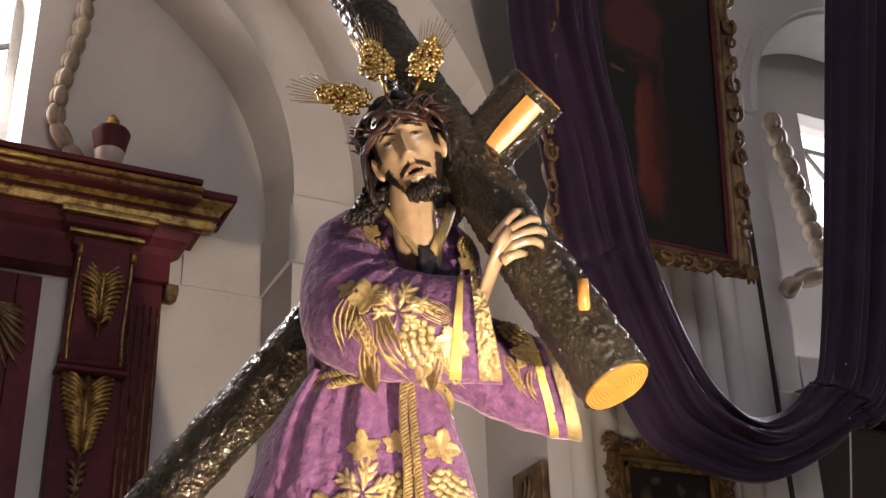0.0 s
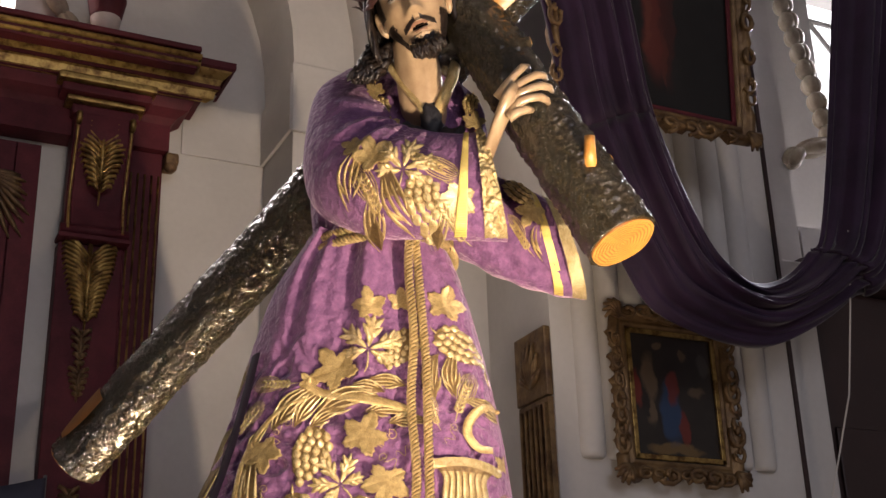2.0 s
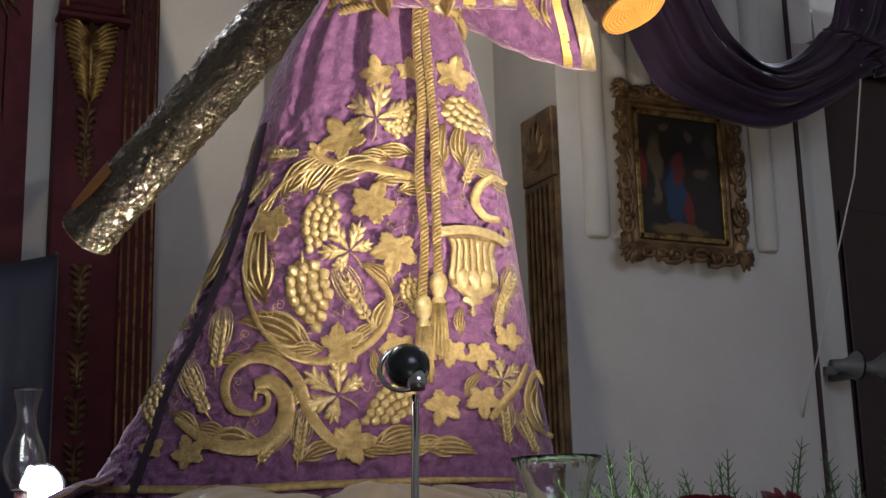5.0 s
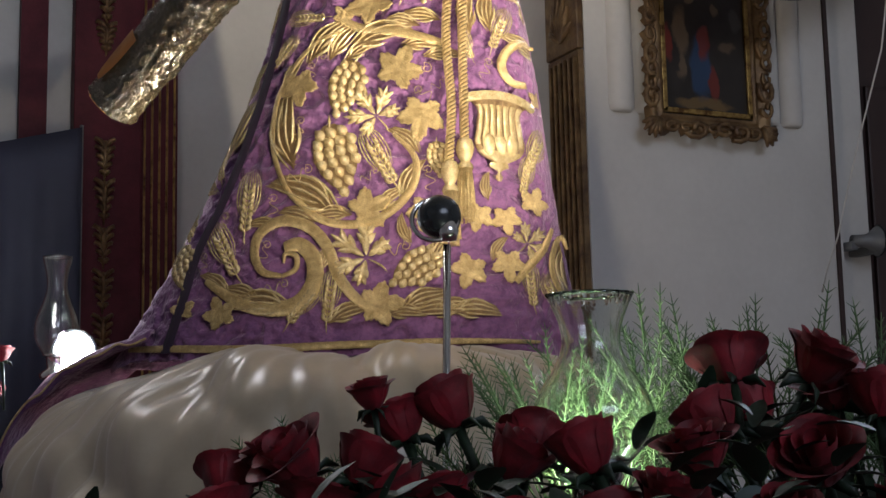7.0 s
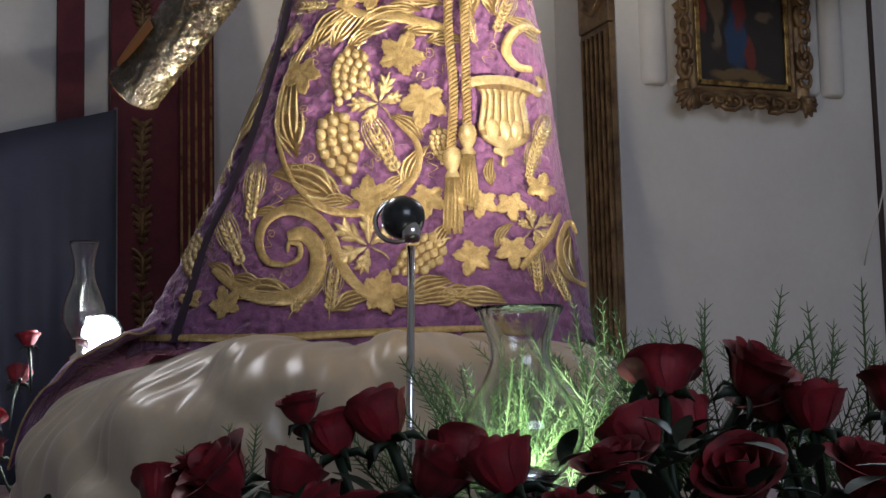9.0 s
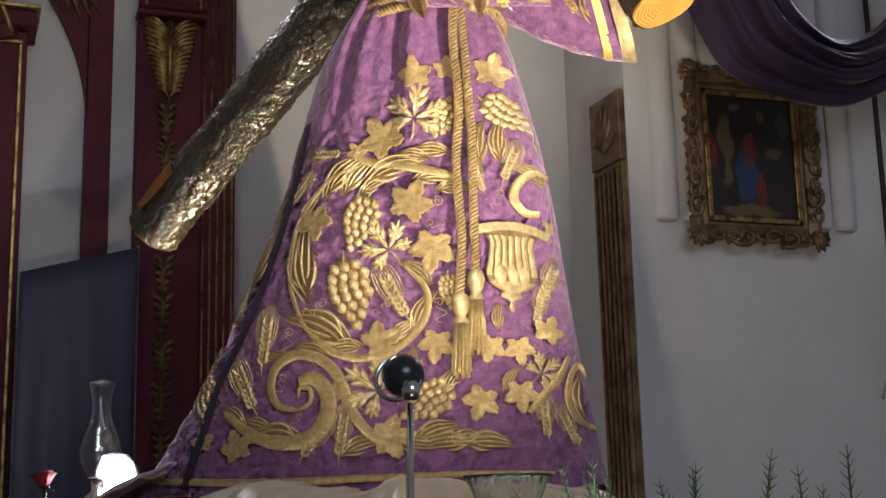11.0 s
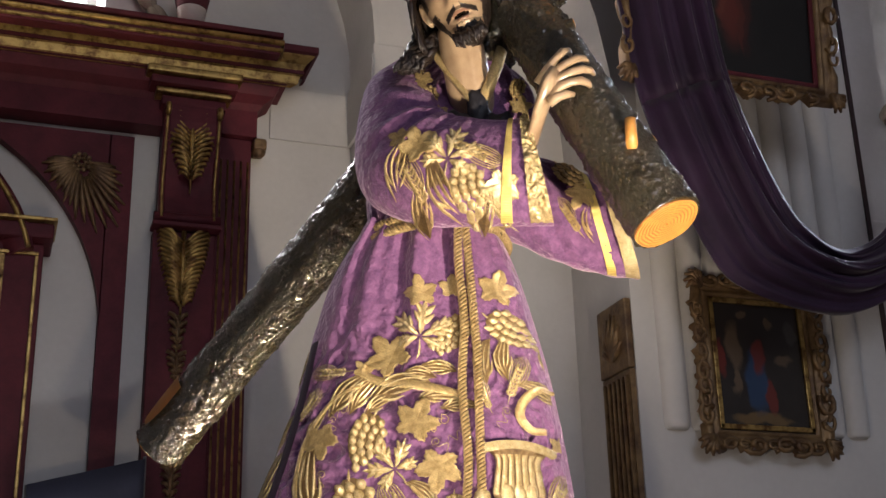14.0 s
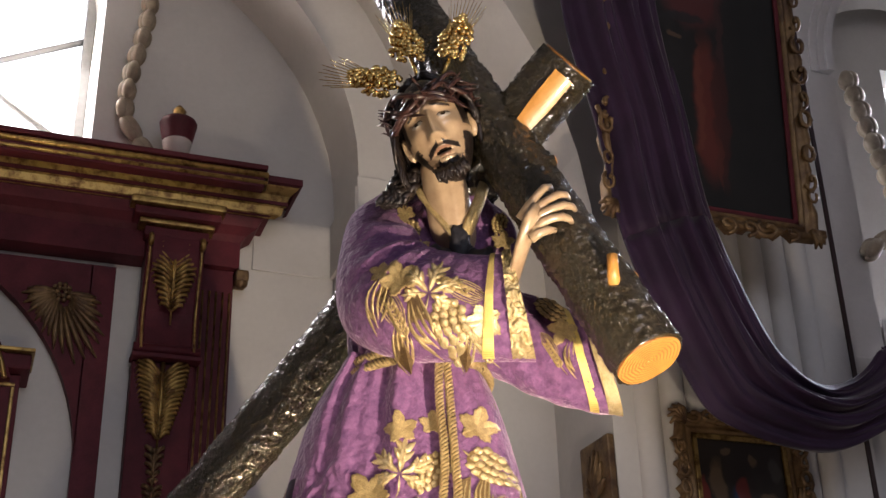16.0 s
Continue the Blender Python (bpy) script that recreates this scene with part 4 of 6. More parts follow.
def stitched(name, build, u, z, turn, size, mat, front=robe_front, owner=robe, mirror=1):
    bm = bmesh.new()
    build(bm)
    c, s = math.cos(radians(turn)), math.sin(radians(turn))
    for v in bm.verts:
        x, y, h = v.co
        x *= mirror
        uu, zz = u + size * GROW * (c * x - s * y), z + size * GROW * (s * x + c * y)
        if front is robe_front:
            cu, hw, _, _ = skirt(zz)
            uu = max(cu - 0.965 * hw, min(cu + 0.965 * hw, uu))
        v.co = (uu, front(uu, zz) - 0.0012 - size * h, zz)
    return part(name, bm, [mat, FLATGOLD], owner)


def vine_leaf(bm):
    """Five-lobed leaf with pointed, toothed lobes of flat stitching and sunk veins; tip upwards."""
    n = 80
    rows = []
    for f in (0.05, 0.35, 0.65, 0.86, 0.97, 1.0):
        row = []
        for j in range(n):
            a = 2 * math.pi * j / n
            lobe = 0.34 + 0.10 * abs(math.sin(12 * a + 0.4))
            vein = 1.0
            for at, ln in ((0.5, 0.74), (0.13, 0.60), (0.87, 0.60), (-0.22, 0.40), (1.22, 0.40)):
                off = abs((a - at * math.pi + math.pi) % (2 * math.pi) - math.pi)
                lobe += ln * max(0.0, 1 - off / 0.60) ** 0.55
                vein = min(vein, off / 0.10)
            r = 0.43 * lobe * f
            row.append((r * math.cos(a), r * math.sin(a), (0.018 + 0.030 * min(1, vein) * f) if f < 0.9 else (0.046 if f < 0.99 else -0.01)))
        rows.append(row)
    v = sheet(bm, rows, True)
    cap(bm, v[0], 0, True)


def tear(bm, pts, w, h, mat=0, blunt=0.45):
    """A padded drop of thread along pts, widest past its middle."""
    ks = list(range(len(pts)))
    n = 7
    line = [(cr(q, ks, [p[0] for p in pts]), cr(q, ks, [p[1] for p in pts])) for q in (ks[-1] * j / n for j in range(n + 1))]
    rows = []
    for k, (x, y) in enumerate(line):
        a, b = line[max(0, k - 1)], line[min(n, k + 1)]
        dx, dy = b[0] - a[0], b[1] - a[1]
        ln = math.hypot(dx, dy) or 1
        g = 0.10 + 0.90 * math.sin(math.pi * (k / n) ** (1 / (2 * (1 - blunt)))) ** 0.8
        rows.append([(x - dy / ln * w * g * s, y + dx / ln * w * g * s, h * g * (1 - s * s)) for s in (-1, -0.55, 0, 0.55, 1)])
    sheet(bm, rows, mat=mat)


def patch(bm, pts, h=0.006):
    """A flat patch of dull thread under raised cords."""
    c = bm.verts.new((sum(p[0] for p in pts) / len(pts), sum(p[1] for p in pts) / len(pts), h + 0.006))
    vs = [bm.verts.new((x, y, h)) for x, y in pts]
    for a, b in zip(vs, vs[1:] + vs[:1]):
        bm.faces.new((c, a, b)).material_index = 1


def ribbed_leaf(bm):
    """A leaf drawn by padded drops: five lobes of a long one and two pairs of short ones."""
    for a0, ln in ((90, 0.60), (35, 0.55), (145, 0.55), (-18, 0.42), (198, 0.42)):
        a = radians(a0)

        def at(x, y):
            return (x * math.cos(a) - y * math.sin(a), x * math.sin(a) + y * math.cos(a) - 0.10)

        tear(bm, [at(0.04, 0), at(0.55 * ln, 0.01), at(1.12 * ln, 0)], 0.064, 0.06)
        for q in (0.36, 0.62):
            for sd in (-1, 1):
                tear(bm, [at(q * ln, 0.02 * sd), at((q + 0.18) * ln, 0.11 * sd * ln), at((q + 0.36) * ln, 0.27 * sd * ln)], 0.056, 0.055)
    tear(bm, [(0, -0.12), (0.03, -0.35), (0.0, -0.5)], 0.018, 0.02)


def grapes(bm):
    """The ground of a bunch that hangs downwards, and its stalk."""
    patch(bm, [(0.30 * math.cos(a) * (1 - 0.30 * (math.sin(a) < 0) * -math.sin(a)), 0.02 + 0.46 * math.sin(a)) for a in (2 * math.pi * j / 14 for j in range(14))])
    tear(bm, [(0, 0.42), (0.01, 0.5), (0.03, 0.60)], 0.02, 0.02)


GRAPES = [((k - (n - 1) / 2) * 0.150 + (0.02 if row % 2 else 0), 0.36 - 0.135 * row) for row, n in enumerate((3, 4, 4, 4, 3, 2, 1)) for k in range(n)]


def grape(bm, x, y):
    """A flattish padded oval with its lower tip free."""
    tear(bm, [(x - 0.045, y + 0.075), (x, y), (x + 0.03, y - 0.085)], 0.070, 0.055, 0, 0.55)


def bunch(name, u, z, turn, size, mat, front=robe_front, owner=robe, pieces=None):
    """A bunch on its ground, each grape a padded piece of its own."""
    ground = stitched(name, grapes, u, z, turn, size, mat, front, owner)
    for x, y in GRAPES:
        stitched("grape", lambda bm: grape(bm, x, y), u, z, turn, size, mat, front, pieces or ground)


def wheat(bm):
    """An ear of paired grains inside a fan of fine beard threads, pointing upwards."""
    for k in range(7):
        for sd in (-1, 1):
            y = -0.30 + 0.085 * k
            tear(bm, [(0.006 * sd, y), (0.060 * sd, y + 0.06), (0.048 * sd, y + 0.14)], 0.034, 0.05)
    for k in range(9):
        s = (k - 4) / 4
        tear(bm, [(0.10 * s, -0.18 + 0.10 * abs(s)), (0.16 * s, 0.12), (0.15 * s, 0.36), (0.08 * s, 0.54 - 0.05 * s * s)], 0.0105, 0.016)
    tear(bm, [(0, 0.30), (0, -0.25), (0.03, -0.5)], 0.014, 0.02)


def plume(bm):
    """A curved acanthus leaf: a flat dull ground edged with long padded drops, pointing upwards."""
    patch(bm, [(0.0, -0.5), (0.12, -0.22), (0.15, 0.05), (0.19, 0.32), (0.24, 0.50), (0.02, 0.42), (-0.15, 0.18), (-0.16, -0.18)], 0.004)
    for k in range(4):
        o = (k - 1.5) * 0.085
        tear(bm, [(0.3 * o, -0.50 + 0.10 * k), (o - 0.045, -0.18 + 0.03 * k), (1.15 * o - 0.01, 0.12), (0.8 * o + 0.13, 0.38 + 0.05 * k)], 0.025, 0.045)
    tear(bm, [(0.04, -0.34), (0.15, -0.16), (0.19, 0.04)], 0.030, 0.04)
    tear(bm, [(-0.05, -0.30), (-0.17, -0.10), (-0.19, 0.10)], 0.028, 0.04)


def curl(bm):
    pts = [(0.05 * k - 0.5, 0.14 * math.sin(0.9 * k), 0.01) for k in range(11)] + [(0.05 + (0.14 - 0.012 * j) * math.sin(0.8 * j), 0.05 + (0.14 - 0.012 * j) * math.cos(0.8 * j), 0.01) for j in range(10)]
    tube(bm, pts, 0.011, 4)


GOLD_A, GOLD_B = THREAD, THREAD_PALE
for u, z, turn, size in ((-0.19, 2.689, 10, 0.082), (-0.122, 2.704, 0, 0.064), (-0.025, 2.705, -12, 0.097), (-0.261, 2.55, 35, 0.114), (-0.207, 2.399, -25, 0.109), (-0.158, 2.307, 170, 0.109), (-0.277, 2.103, -65, 0.101), (-0.154, 2.102, 170, 0.085), (-0.255, 1.907, -85, 0.101), (-0.044, 2.096, 165, 0.073), (0.014, 2.093, 190, 0.073), (-0.064, 1.982, 160, 0.086), (0.016, 1.997, 185, 0.081), (0.076, 2.128, -20, 0.073)) + ((-0.42, 2.386, 185, 0.093), (-0.668, 1.909, 10, 0.065), (-0.581, 1.893, 20, 0.081), (-0.319, 2.526, 40, 0.049), (0.096, 2.364, -10, 0.054)):
    stitched("embroidered_leaf", vine_leaf, u, z, turn, size, GOLD_A)
for u, z, turn, size in ((-0.191, 2.604, -10, 0.114), (-0.259, 2.313, 35, 0.096), (-0.287, 2.011, 55, 0.113), (0.065, 2.044, -50, 0.069)):
    stitched("ribbed_leaf", ribbed_leaf, u, z, turn, size, GOLD_B)
for u, z, turn, size in ((0.004, 2.614, 62, 0.109), (-0.124, 2.596, -32, 0.092), (-0.317, 2.368, -20, 0.113), (-0.337, 2.215, 12, 0.138), (-0.126, 2.21, 5, 0.069), (-0.174, 1.981, -58, 0.109), (-0.68, 2.008, 12, 0.101), (-0.68, 2.107, 10, 0.069)):
    bunch("bunch_ground", u, z, turn, size, GOLD_B)
for u, z, turn, size in ((-0.241, 2.203, 28, 0.138), (-0.531, 2.121, -5, 0.142), (-0.573, 2.023, 28, 0.142), (-0.352, 1.913, -8, 0.113), (-0.41, 1.904, -38, 0.109), (0.007, 2.497, -22, 0.104), (-0.058, 2.458, 18, 0.073), (0.08, 2.237, -22, 0.115), (0.059, 2.179, -12, 0.092), (0.066, 1.941, 5, 0.1), (0.117, 1.922, 25, 0.1), (-0.393, 2.532, 80, 0.093)):
    stitched("embroidered_wheat", wheat, u, z, turn, size, GOLD_B)
for k, (u, z, turn, size) in enumerate(((-0.571, 2.314, -18, 0.13), (-0.608, 2.234, 10, 0.097), (-0.535, 2.419, -20, 0.089), (-0.489, 2.565, -15, 0.089), (-0.64, 2.194, 60, 0.073), (-0.46, 2.461, -45, 0.089))):
    stitched("side_embroidery", wheat if k % 2 else plume, u, z, turn, size, GOLD_B)
for u, z, turn, size in ((-0.364, 2.477, -35, 0.105), (-0.327, 2.473, -28, 0.089), (-0.246, 2.485, -65, 0.121), (-0.156, 2.461, -80, 0.077), (-0.45, 2.282, 15, 0.154), (-0.397, 2.145, 52, 0.146), (-0.187, 2.165, -15, 0.089), (-0.114, 2.439, -75, 0.069), (-0.155, 2.522, 75, 0.073), (-0.19, 2.254, 40, 0.073)) + ((-0.061, 2.537, 8, 0.092), (-0.018, 2.548, 10, 0.089), (0.064, 2.483, 60, 0.085), (0.072, 2.566, 15, 0.062), (0.047, 2.754, 35, 0.069), (0.148, 2.001, 5, 0.115), (-0.164, 1.919, -60, 0.089), (-0.099, 1.904, -75, 0.073), (-0.492, 1.918, 75, 0.121), (-0.057, 1.897, -80, 0.092), (-0.13, 1.897, 80, 0.085)):
    stitched("embroidered_plume", plume, u, z, turn, size, GOLD_B, mirror=-1 if turn > 30 else 1)
for u, z, turn, size in ((-0.411, 2.297, 70, 0.065), (-0.4, 2.188, 20, 0.073), (-0.468, 2.132, 80, 0.073), (-0.481, 2.032, 60, 0.065), (-0.387, 2.417, 80, 0.057), (-0.149, 2.398, 20, 0.081), (-0.2, 2.022, 10, 0.073), (-0.143, 2.182, 90, 0.069)):
    stitched("thread_curl", curl, u, z, turn, size, GOLD_A)

for u, z, turn, size in ((-0.438, 2.41, -20, 0.069), (-0.465, 2.318, 10, 0.065), (-0.413, 2.1, 60, 0.073), (-0.343, 2.1, 80, 0.069), (-0.228, 2.129, -40, 0.065), (-0.49, 2.085, 70, 0.065), (-0.364, 2.004, -10, 0.057), (-0.591, 1.964, 40, 0.073), (-0.533, 1.942, 60, 0.069), (-0.316, 1.893, -60, 0.081), (-0.201, 1.893, -80, 0.073), (-0.13, 2.021, -20, 0.065), (-0.199, 2.06, 30, 0.057), (-0.288, 2.451, -50, 0.069), (-0.194, 2.51, 70, 0.065), (-0.028, 2.156, 10, 0.054), (-0.007, 2.025, -20, 0.054)):
    stitched("small_spray", plume, u, z, turn, size, GOLD_B, mirror=-1 if turn > 30 else 1)
for u, z, turn, size in ((-0.368, 2.435, 10, 0.057), (-0.325, 2.153, 60, 0.065), (-0.427, 2.238, 100, 0.057), (-0.448, 1.949, 10, 0.065), (-0.158, 2.358, 140, 0.065), (-0.258, 2.182, 30, 0.057), (-0.58, 2.105, 70, 0.065), (-0.623, 2.021, 80, 0.057), (-0.013, 2.424, 60, 0.062), (-0.11, 2.376, 30, 0.054), (0.003, 2.203, 80, 0.054)):
    stitched("thread_curl", curl, u, z, turn, size, GOLD_B)


def ribbon(pts, wide, thick=0.005, name="embroidered_scroll", mat=THREAD):
    """A padded band of cross stitches along a smooth line of (u, z), tapering."""
    bm = bmesh.new()
    n = 90
    ks = list(range(len(pts)))
    line = [(cr(q, ks, [p[0] for p in pts]), cr(q, ks, [p[1] for p in pts])) for q in (ks[-1] * j / n for j in range(n + 1))]
    rows = []
    for k, (u, z) in enumerate(line):
        a, b = line[max(0, k - 1)], line[min(n, k + 1)]
        du, dz = b[0] - a[0], b[1] - a[1]
        ln = math.hypot(du, dz) or 1
        w = wide * (0.35 + 0.65 * math.sin(math.pi * min(1, 0.12 + 0.88 * k / n)) ** 0.6) * (1 + 0.06 * (k % 2))
        row = []
        for s in (-1, -0.8, -0.4, 0, 0.4, 0.8, 1):
            uu, zz = u - dz / ln * w * s, z + du / ln * w * s
            row.append((uu, robe_front(uu, zz) - 0.0012 - thick * (1 - s**4) * (1 - 0.22 * (k % 2)), zz))
        rows.append(row)
    sheet(bm, rows)
    part(name, bm, mat, robe)


ribbon([(-0.106, 2.459), (-0.156, 2.473), (-0.217, 2.486), (-0.28, 2.497), (-0.319, 2.518), (-0.321, 2.535)], 0.01)
ribbon([(-0.327, 2.49), (-0.384, 2.47), (-0.434, 2.422), (-0.467, 2.362), (-0.478, 2.279), (-0.466, 2.211), (-0.432, 2.14), (-0.377, 2.094), (-0.324, 2.076)], 0.006)
ribbon([(-0.432, 2.14), (-0.377, 2.09), (-0.317, 2.073), (-0.258, 2.082), (-0.206, 2.116), (-0.174, 2.165), (-0.176, 2.218), (-0.218, 2.265)], 0.009)
ribbon([(-0.23, 1.889), (-0.287, 1.911), (-0.331, 1.963), (-0.357, 2.03), (-0.395, 2.071), (-0.45, 2.087), (-0.497, 2.066), (-0.51, 2.023), (-0.492, 1.982), (-0.449, 1.969)], 0.012)
ribbon([(-0.449, 1.969), (-0.421, 1.983), (-0.42, 2.01), (-0.442, 2.016), (-0.446, 1.996)], 0.006)
ribbon([(-0.445, 2.028), (-0.413, 2.034), (-0.384, 2.003), (-0.383, 1.953), (-0.414, 1.912), (-0.473, 1.902), (-0.539, 1.918), (-0.618, 1.97)], 0.017)
ribbon([(0.068, 2.392), (0.036, 2.391), (0.014, 2.419), (0.023, 2.454), (0.056, 2.486), (0.089, 2.489)], 0.01)
ribbon([(0.031, 1.954), (0.062, 1.992), (0.095, 2.032), (0.118, 2.081)], 0.009)
ribbon([(0.171, 1.926), (0.131, 1.945), (0.113, 1.989), (0.12, 2.035), (0.139, 2.066), (0.153, 2.039)], 0.007)
ribbon([(-0.80, 1.835), (-0.70, 1.83), (-0.50, 1.822), (-0.30, 1.826), (-0.10, 1.83), (0.08, 1.83)], 0.008, 0.004, "hem_band", THREAD)

# urn-shaped appliqué
bm = bmesh.new()
rows = []
for k in range(26):
    q = k / 25
    z = 2.362 - 0.155 * q
    hw = cr(q, (0, 0.08, 0.16, 0.5, 0.75, 0.9, 1), (0.082, 0.080, 0.060, 0.050, 0.054, 0.040, 0.012))
    row = []
    for j in range(57):
        s = -1 + j / 28
        u = 0.005 + hw * s
        flute = 0.008 * abs(math.sin(7 * math.pi * (s + 1) / 2)) ** 0.7 if 0.16 < q < 0.75 else 0.006
        row.append((u, robe_front(u, z) - 0.003 - (0.012 + flute) * math.sqrt(max(0, 1 - s * s)), z - (0.012 * s * s if q < 0.16 else 0)))
    rows.append(row)
sheet(bm, rows)
# Flute valleys and two cross bands are coloured darker.
for i, f in enumerate(bm.faces):
    k, j = divmod(i, 56)
    if k in (3, 4) or (4 < k < 19 and j % 8 in (0, 7)) or k in (19, 20):
        f.material_index = 1
part("embroidered_urn", bm, [GOLD_B, FLATGOLD], robe)
bm = bmesh.new()
rows = []
for k in range(9):
    z = 2.21 - 0.042 * k / 8
    hw = cr(k / 8, (0, 0.3, 0.4, 0.8, 1), (0.018, 0.018, 0.007, 0.008, 0.003))
    rows.append([(0.002 + hw * s, robe_front(0.002 + hw * s, z) - 0.003 - 0.008 * (1 - s * s), z) for s in (-1, -0.5, 0, 0.5, 1)])
sheet(bm, rows)
for s in (-1, 0, 1):
    ball(bm, (0.003 + 0.024 * s, robe_front(0.003 + 0.024 * s, 2.245) - 0.016, 2.245), 0.017, 0.010, 0.024, 10, 6)
part("urn_foot", bm, GOLD_B, robe)

# sleeve embroidery
for kind, u, z, turn, size, mat in ((vine_leaf, -0.172, 2.990, 20, 0.10, GOLD_A), (ribbed_leaf, -0.105, 2.965, -20, 0.115, GOLD_B), (grapes, -0.067, 2.875, 10, 0.115, GOLD_B), (vine_leaf, 0.008, 2.885, 160, 0.09, GOLD_B), (wheat, -0.004, 2.838, 40, 0.10, GOLD_B), (wheat, -0.182, 2.905, 25, 0.12, GOLD_A), (plume, -0.175, 2.855, 15, 0.10, GOLD_A), (wheat, -0.055, 2.965, -120, 0.12, GOLD_A), (plume, -0.125, 2.888, 35, 0.13, GOLD_A), (plume, -0.225, 2.95, 0, 0.12, GOLD_A), (curl, 0.0, 2.93, 30, 0.06, GOLD_B), (plume, -0.035, 2.842, -5, 0.09, GOLD_B), (vine_leaf, -0.215, 3.02, 60, 0.06, GOLD_A)):
    if kind is grapes:
        bunch("sleeve_embroidery", u, z, turn, size, mat, sleeve_front, sleeve, sleeve)
    else:
        stitched("sleeve_embroidery", kind, u, z, turn, size, mat, sleeve_front, sleeve)


def far_front(u, z):
    q = min(1.0, max(0.0, (u + 0.02) / 0.282))
    c = c0.lerp(c1, q)
    s = max(-0.95, min(0.95, (z - c.z) / 0.13))
    return c.y - 0.078 * math.sqrt(1 - s * s)


for kind, u, z, turn, size, mat in ((grapes, 0.155, 2.985, 40, 0.085, GOLD_A), (vine_leaf, 0.180, 2.935, 150, 0.08, GOLD_A), (wheat, 0.15, 2.875, 30, 0.095, GOLD_A), (plume, 0.195, 2.87, 10, 0.09, GOLD_A)):
    if kind is grapes:
        bunch("sleeve_embroidery", u, z, turn, size, mat, far_front, far, far)
    else:
        stitched("sleeve_embroidery", kind, u, z, turn, size, mat, far_front, far)



def bodice_front(u, z):
    return cr(z, (2.85, 2.95, 3.10, 3.20, 3.32), (2.80, 2.79, 2.80, 2.81, 2.83)) - 0.004 + 0.10 * max(0.0, abs(u + 0.11) - 0.12)


for kind, u, z, turn, size in ((vine_leaf, -0.172, 3.215, 40, 0.055), (grapes, -0.158, 3.170, 20, 0.060), (vine_leaf, -0.142, 3.120, 10, 0.060), (plume, -0.185, 3.250, 30, 0.05), (vine_leaf, 0.052, 3.125, -10, 0.060), (grapes, 0.045, 3.175, -15, 0.055), (plume, 0.062, 3.08, 15, 0.06)):
    if kind is grapes:
        bunch("bodice_embroidery", u, z, turn, size, GOLD_A, bodice_front)
    else:
        stitched("bodice_embroidery", kind, u, z, turn, size, GOLD_A, bodice_front)

# ---- cord belt with tassels ----
belt = thing("cord_belt", "twisted gold cord belt with two long tasselled ends", "belt", (-0.09, 2.78, 2.05), True)


def rope(pts, r, turns, name, owner):
    bm = bmesh.new()
    pts = [Vector(p) for p in pts]
    n = len(pts)
    # Core coloured dark, so that the grooves between the strands come out dark.
    tube(bm, pts[:: 6] + [pts[-1]], r * 0.66, 8, 1)
    for ph in (0, 2.09, 4.19):
        line = []
        for k, p in enumerate(pts):
            way = (pts[min(n - 1, k + 1)] - pts[max(0, k - 1)]).normalized()
            s = way.cross(Vector((0, 1, 0))).normalized() if abs(way.y) < 0.9 else Vector((1, 0, 0))
            w = ph + 2 * math.pi * turns * k / n
            line.append(p + r * 0.66 * (math.cos(w) * s + math.sin(w) * way.cross(s)))
        tube(bm, line, r * 0.29, 6)
    return part(name, bm, [GOLD_A, BROWN], owner)


ring = []
for k in range(420):
    w = 2 * math.pi * k / 420
    ring.append((-0.172 + 0.172 * math.cos(w), 2.965 - 0.175 * math.sin(w), 2.862 + 0.006 * math.sin(2 * w)))
for dz in (-0.013, 0.010):
    rope([(x, y, z + dz) for x, y, z in ring], 0.012, 40, "waist_cord", belt)
rope([(-0.100 - 0.004 * math.sin(k / 24), robe_front(-0.10, max(2.0, 2.85 - 0.66 * k / 330)) - 0.020, 2.85 - 0.66 * k / 330) for k in range(331)], 0.011, 25, "hanging_cord", belt)
rope([(-0.088 + 0.018 * min(1, k / 150), robe_front(-0.075, max(2.0, 2.85 - 0.61 * k / 310)) - 0.020, 2.85 - 0.61 * k / 310) for k in range(311)], 0.011, 23, "hanging_cord", belt)
for u, z in ((-0.102, 2.185), (-0.070, 2.235)):
    bm = bmesh.new()
    d = robe_front(u, z) - 0.022
    lathe(bm, [(0.004, 0.02), (0.016, 0.012), (0.020, -0.005), (0.016, -0.022), (0.010, -0.032), (0.016, -0.040), (0.018, -0.048)], 14, (u, d, z))
    t = part("tassel_head", bm, GOLD_B, belt)
    bm = bmesh.new()
    for k in range(26):
        a = 2.4 * k
        r = 0.018 * math.sqrt((k + 1) / 26)
        tube(bm, [(u + 0.7 * r * math.cos(a), d + 0.7 * r * math.sin(a), z - 0.045), (u + r * math.cos(a), d + r * math.sin(a), z - 0.10), (u + 1.15 * r * math.cos(a), d + r * math.sin(a), z - 0.155 - 0.008 * math.sin(5 * k))], 0.0032, 4)
    part("tassel_fringe", bm, THREAD, t)

# ---- the carved figure: head, neck and hand, one mesh ----
bm = bmesh.new()
HEAD = Matrix.Translation((-0.082, 2.692, 3.367)) @ Euler((radians(17), radians(-18), radians(-10))).to_matrix().to_4x4() @ Matrix.Scale(1.10, 4)
# head coordinates: x to the figure's left as seen, y back, z up


def bell(x, z, cx, cz, wx, wz):
    return math.exp(-(((x - cx) / wx) ** 2) - ((z - cz) / wz) ** 2)


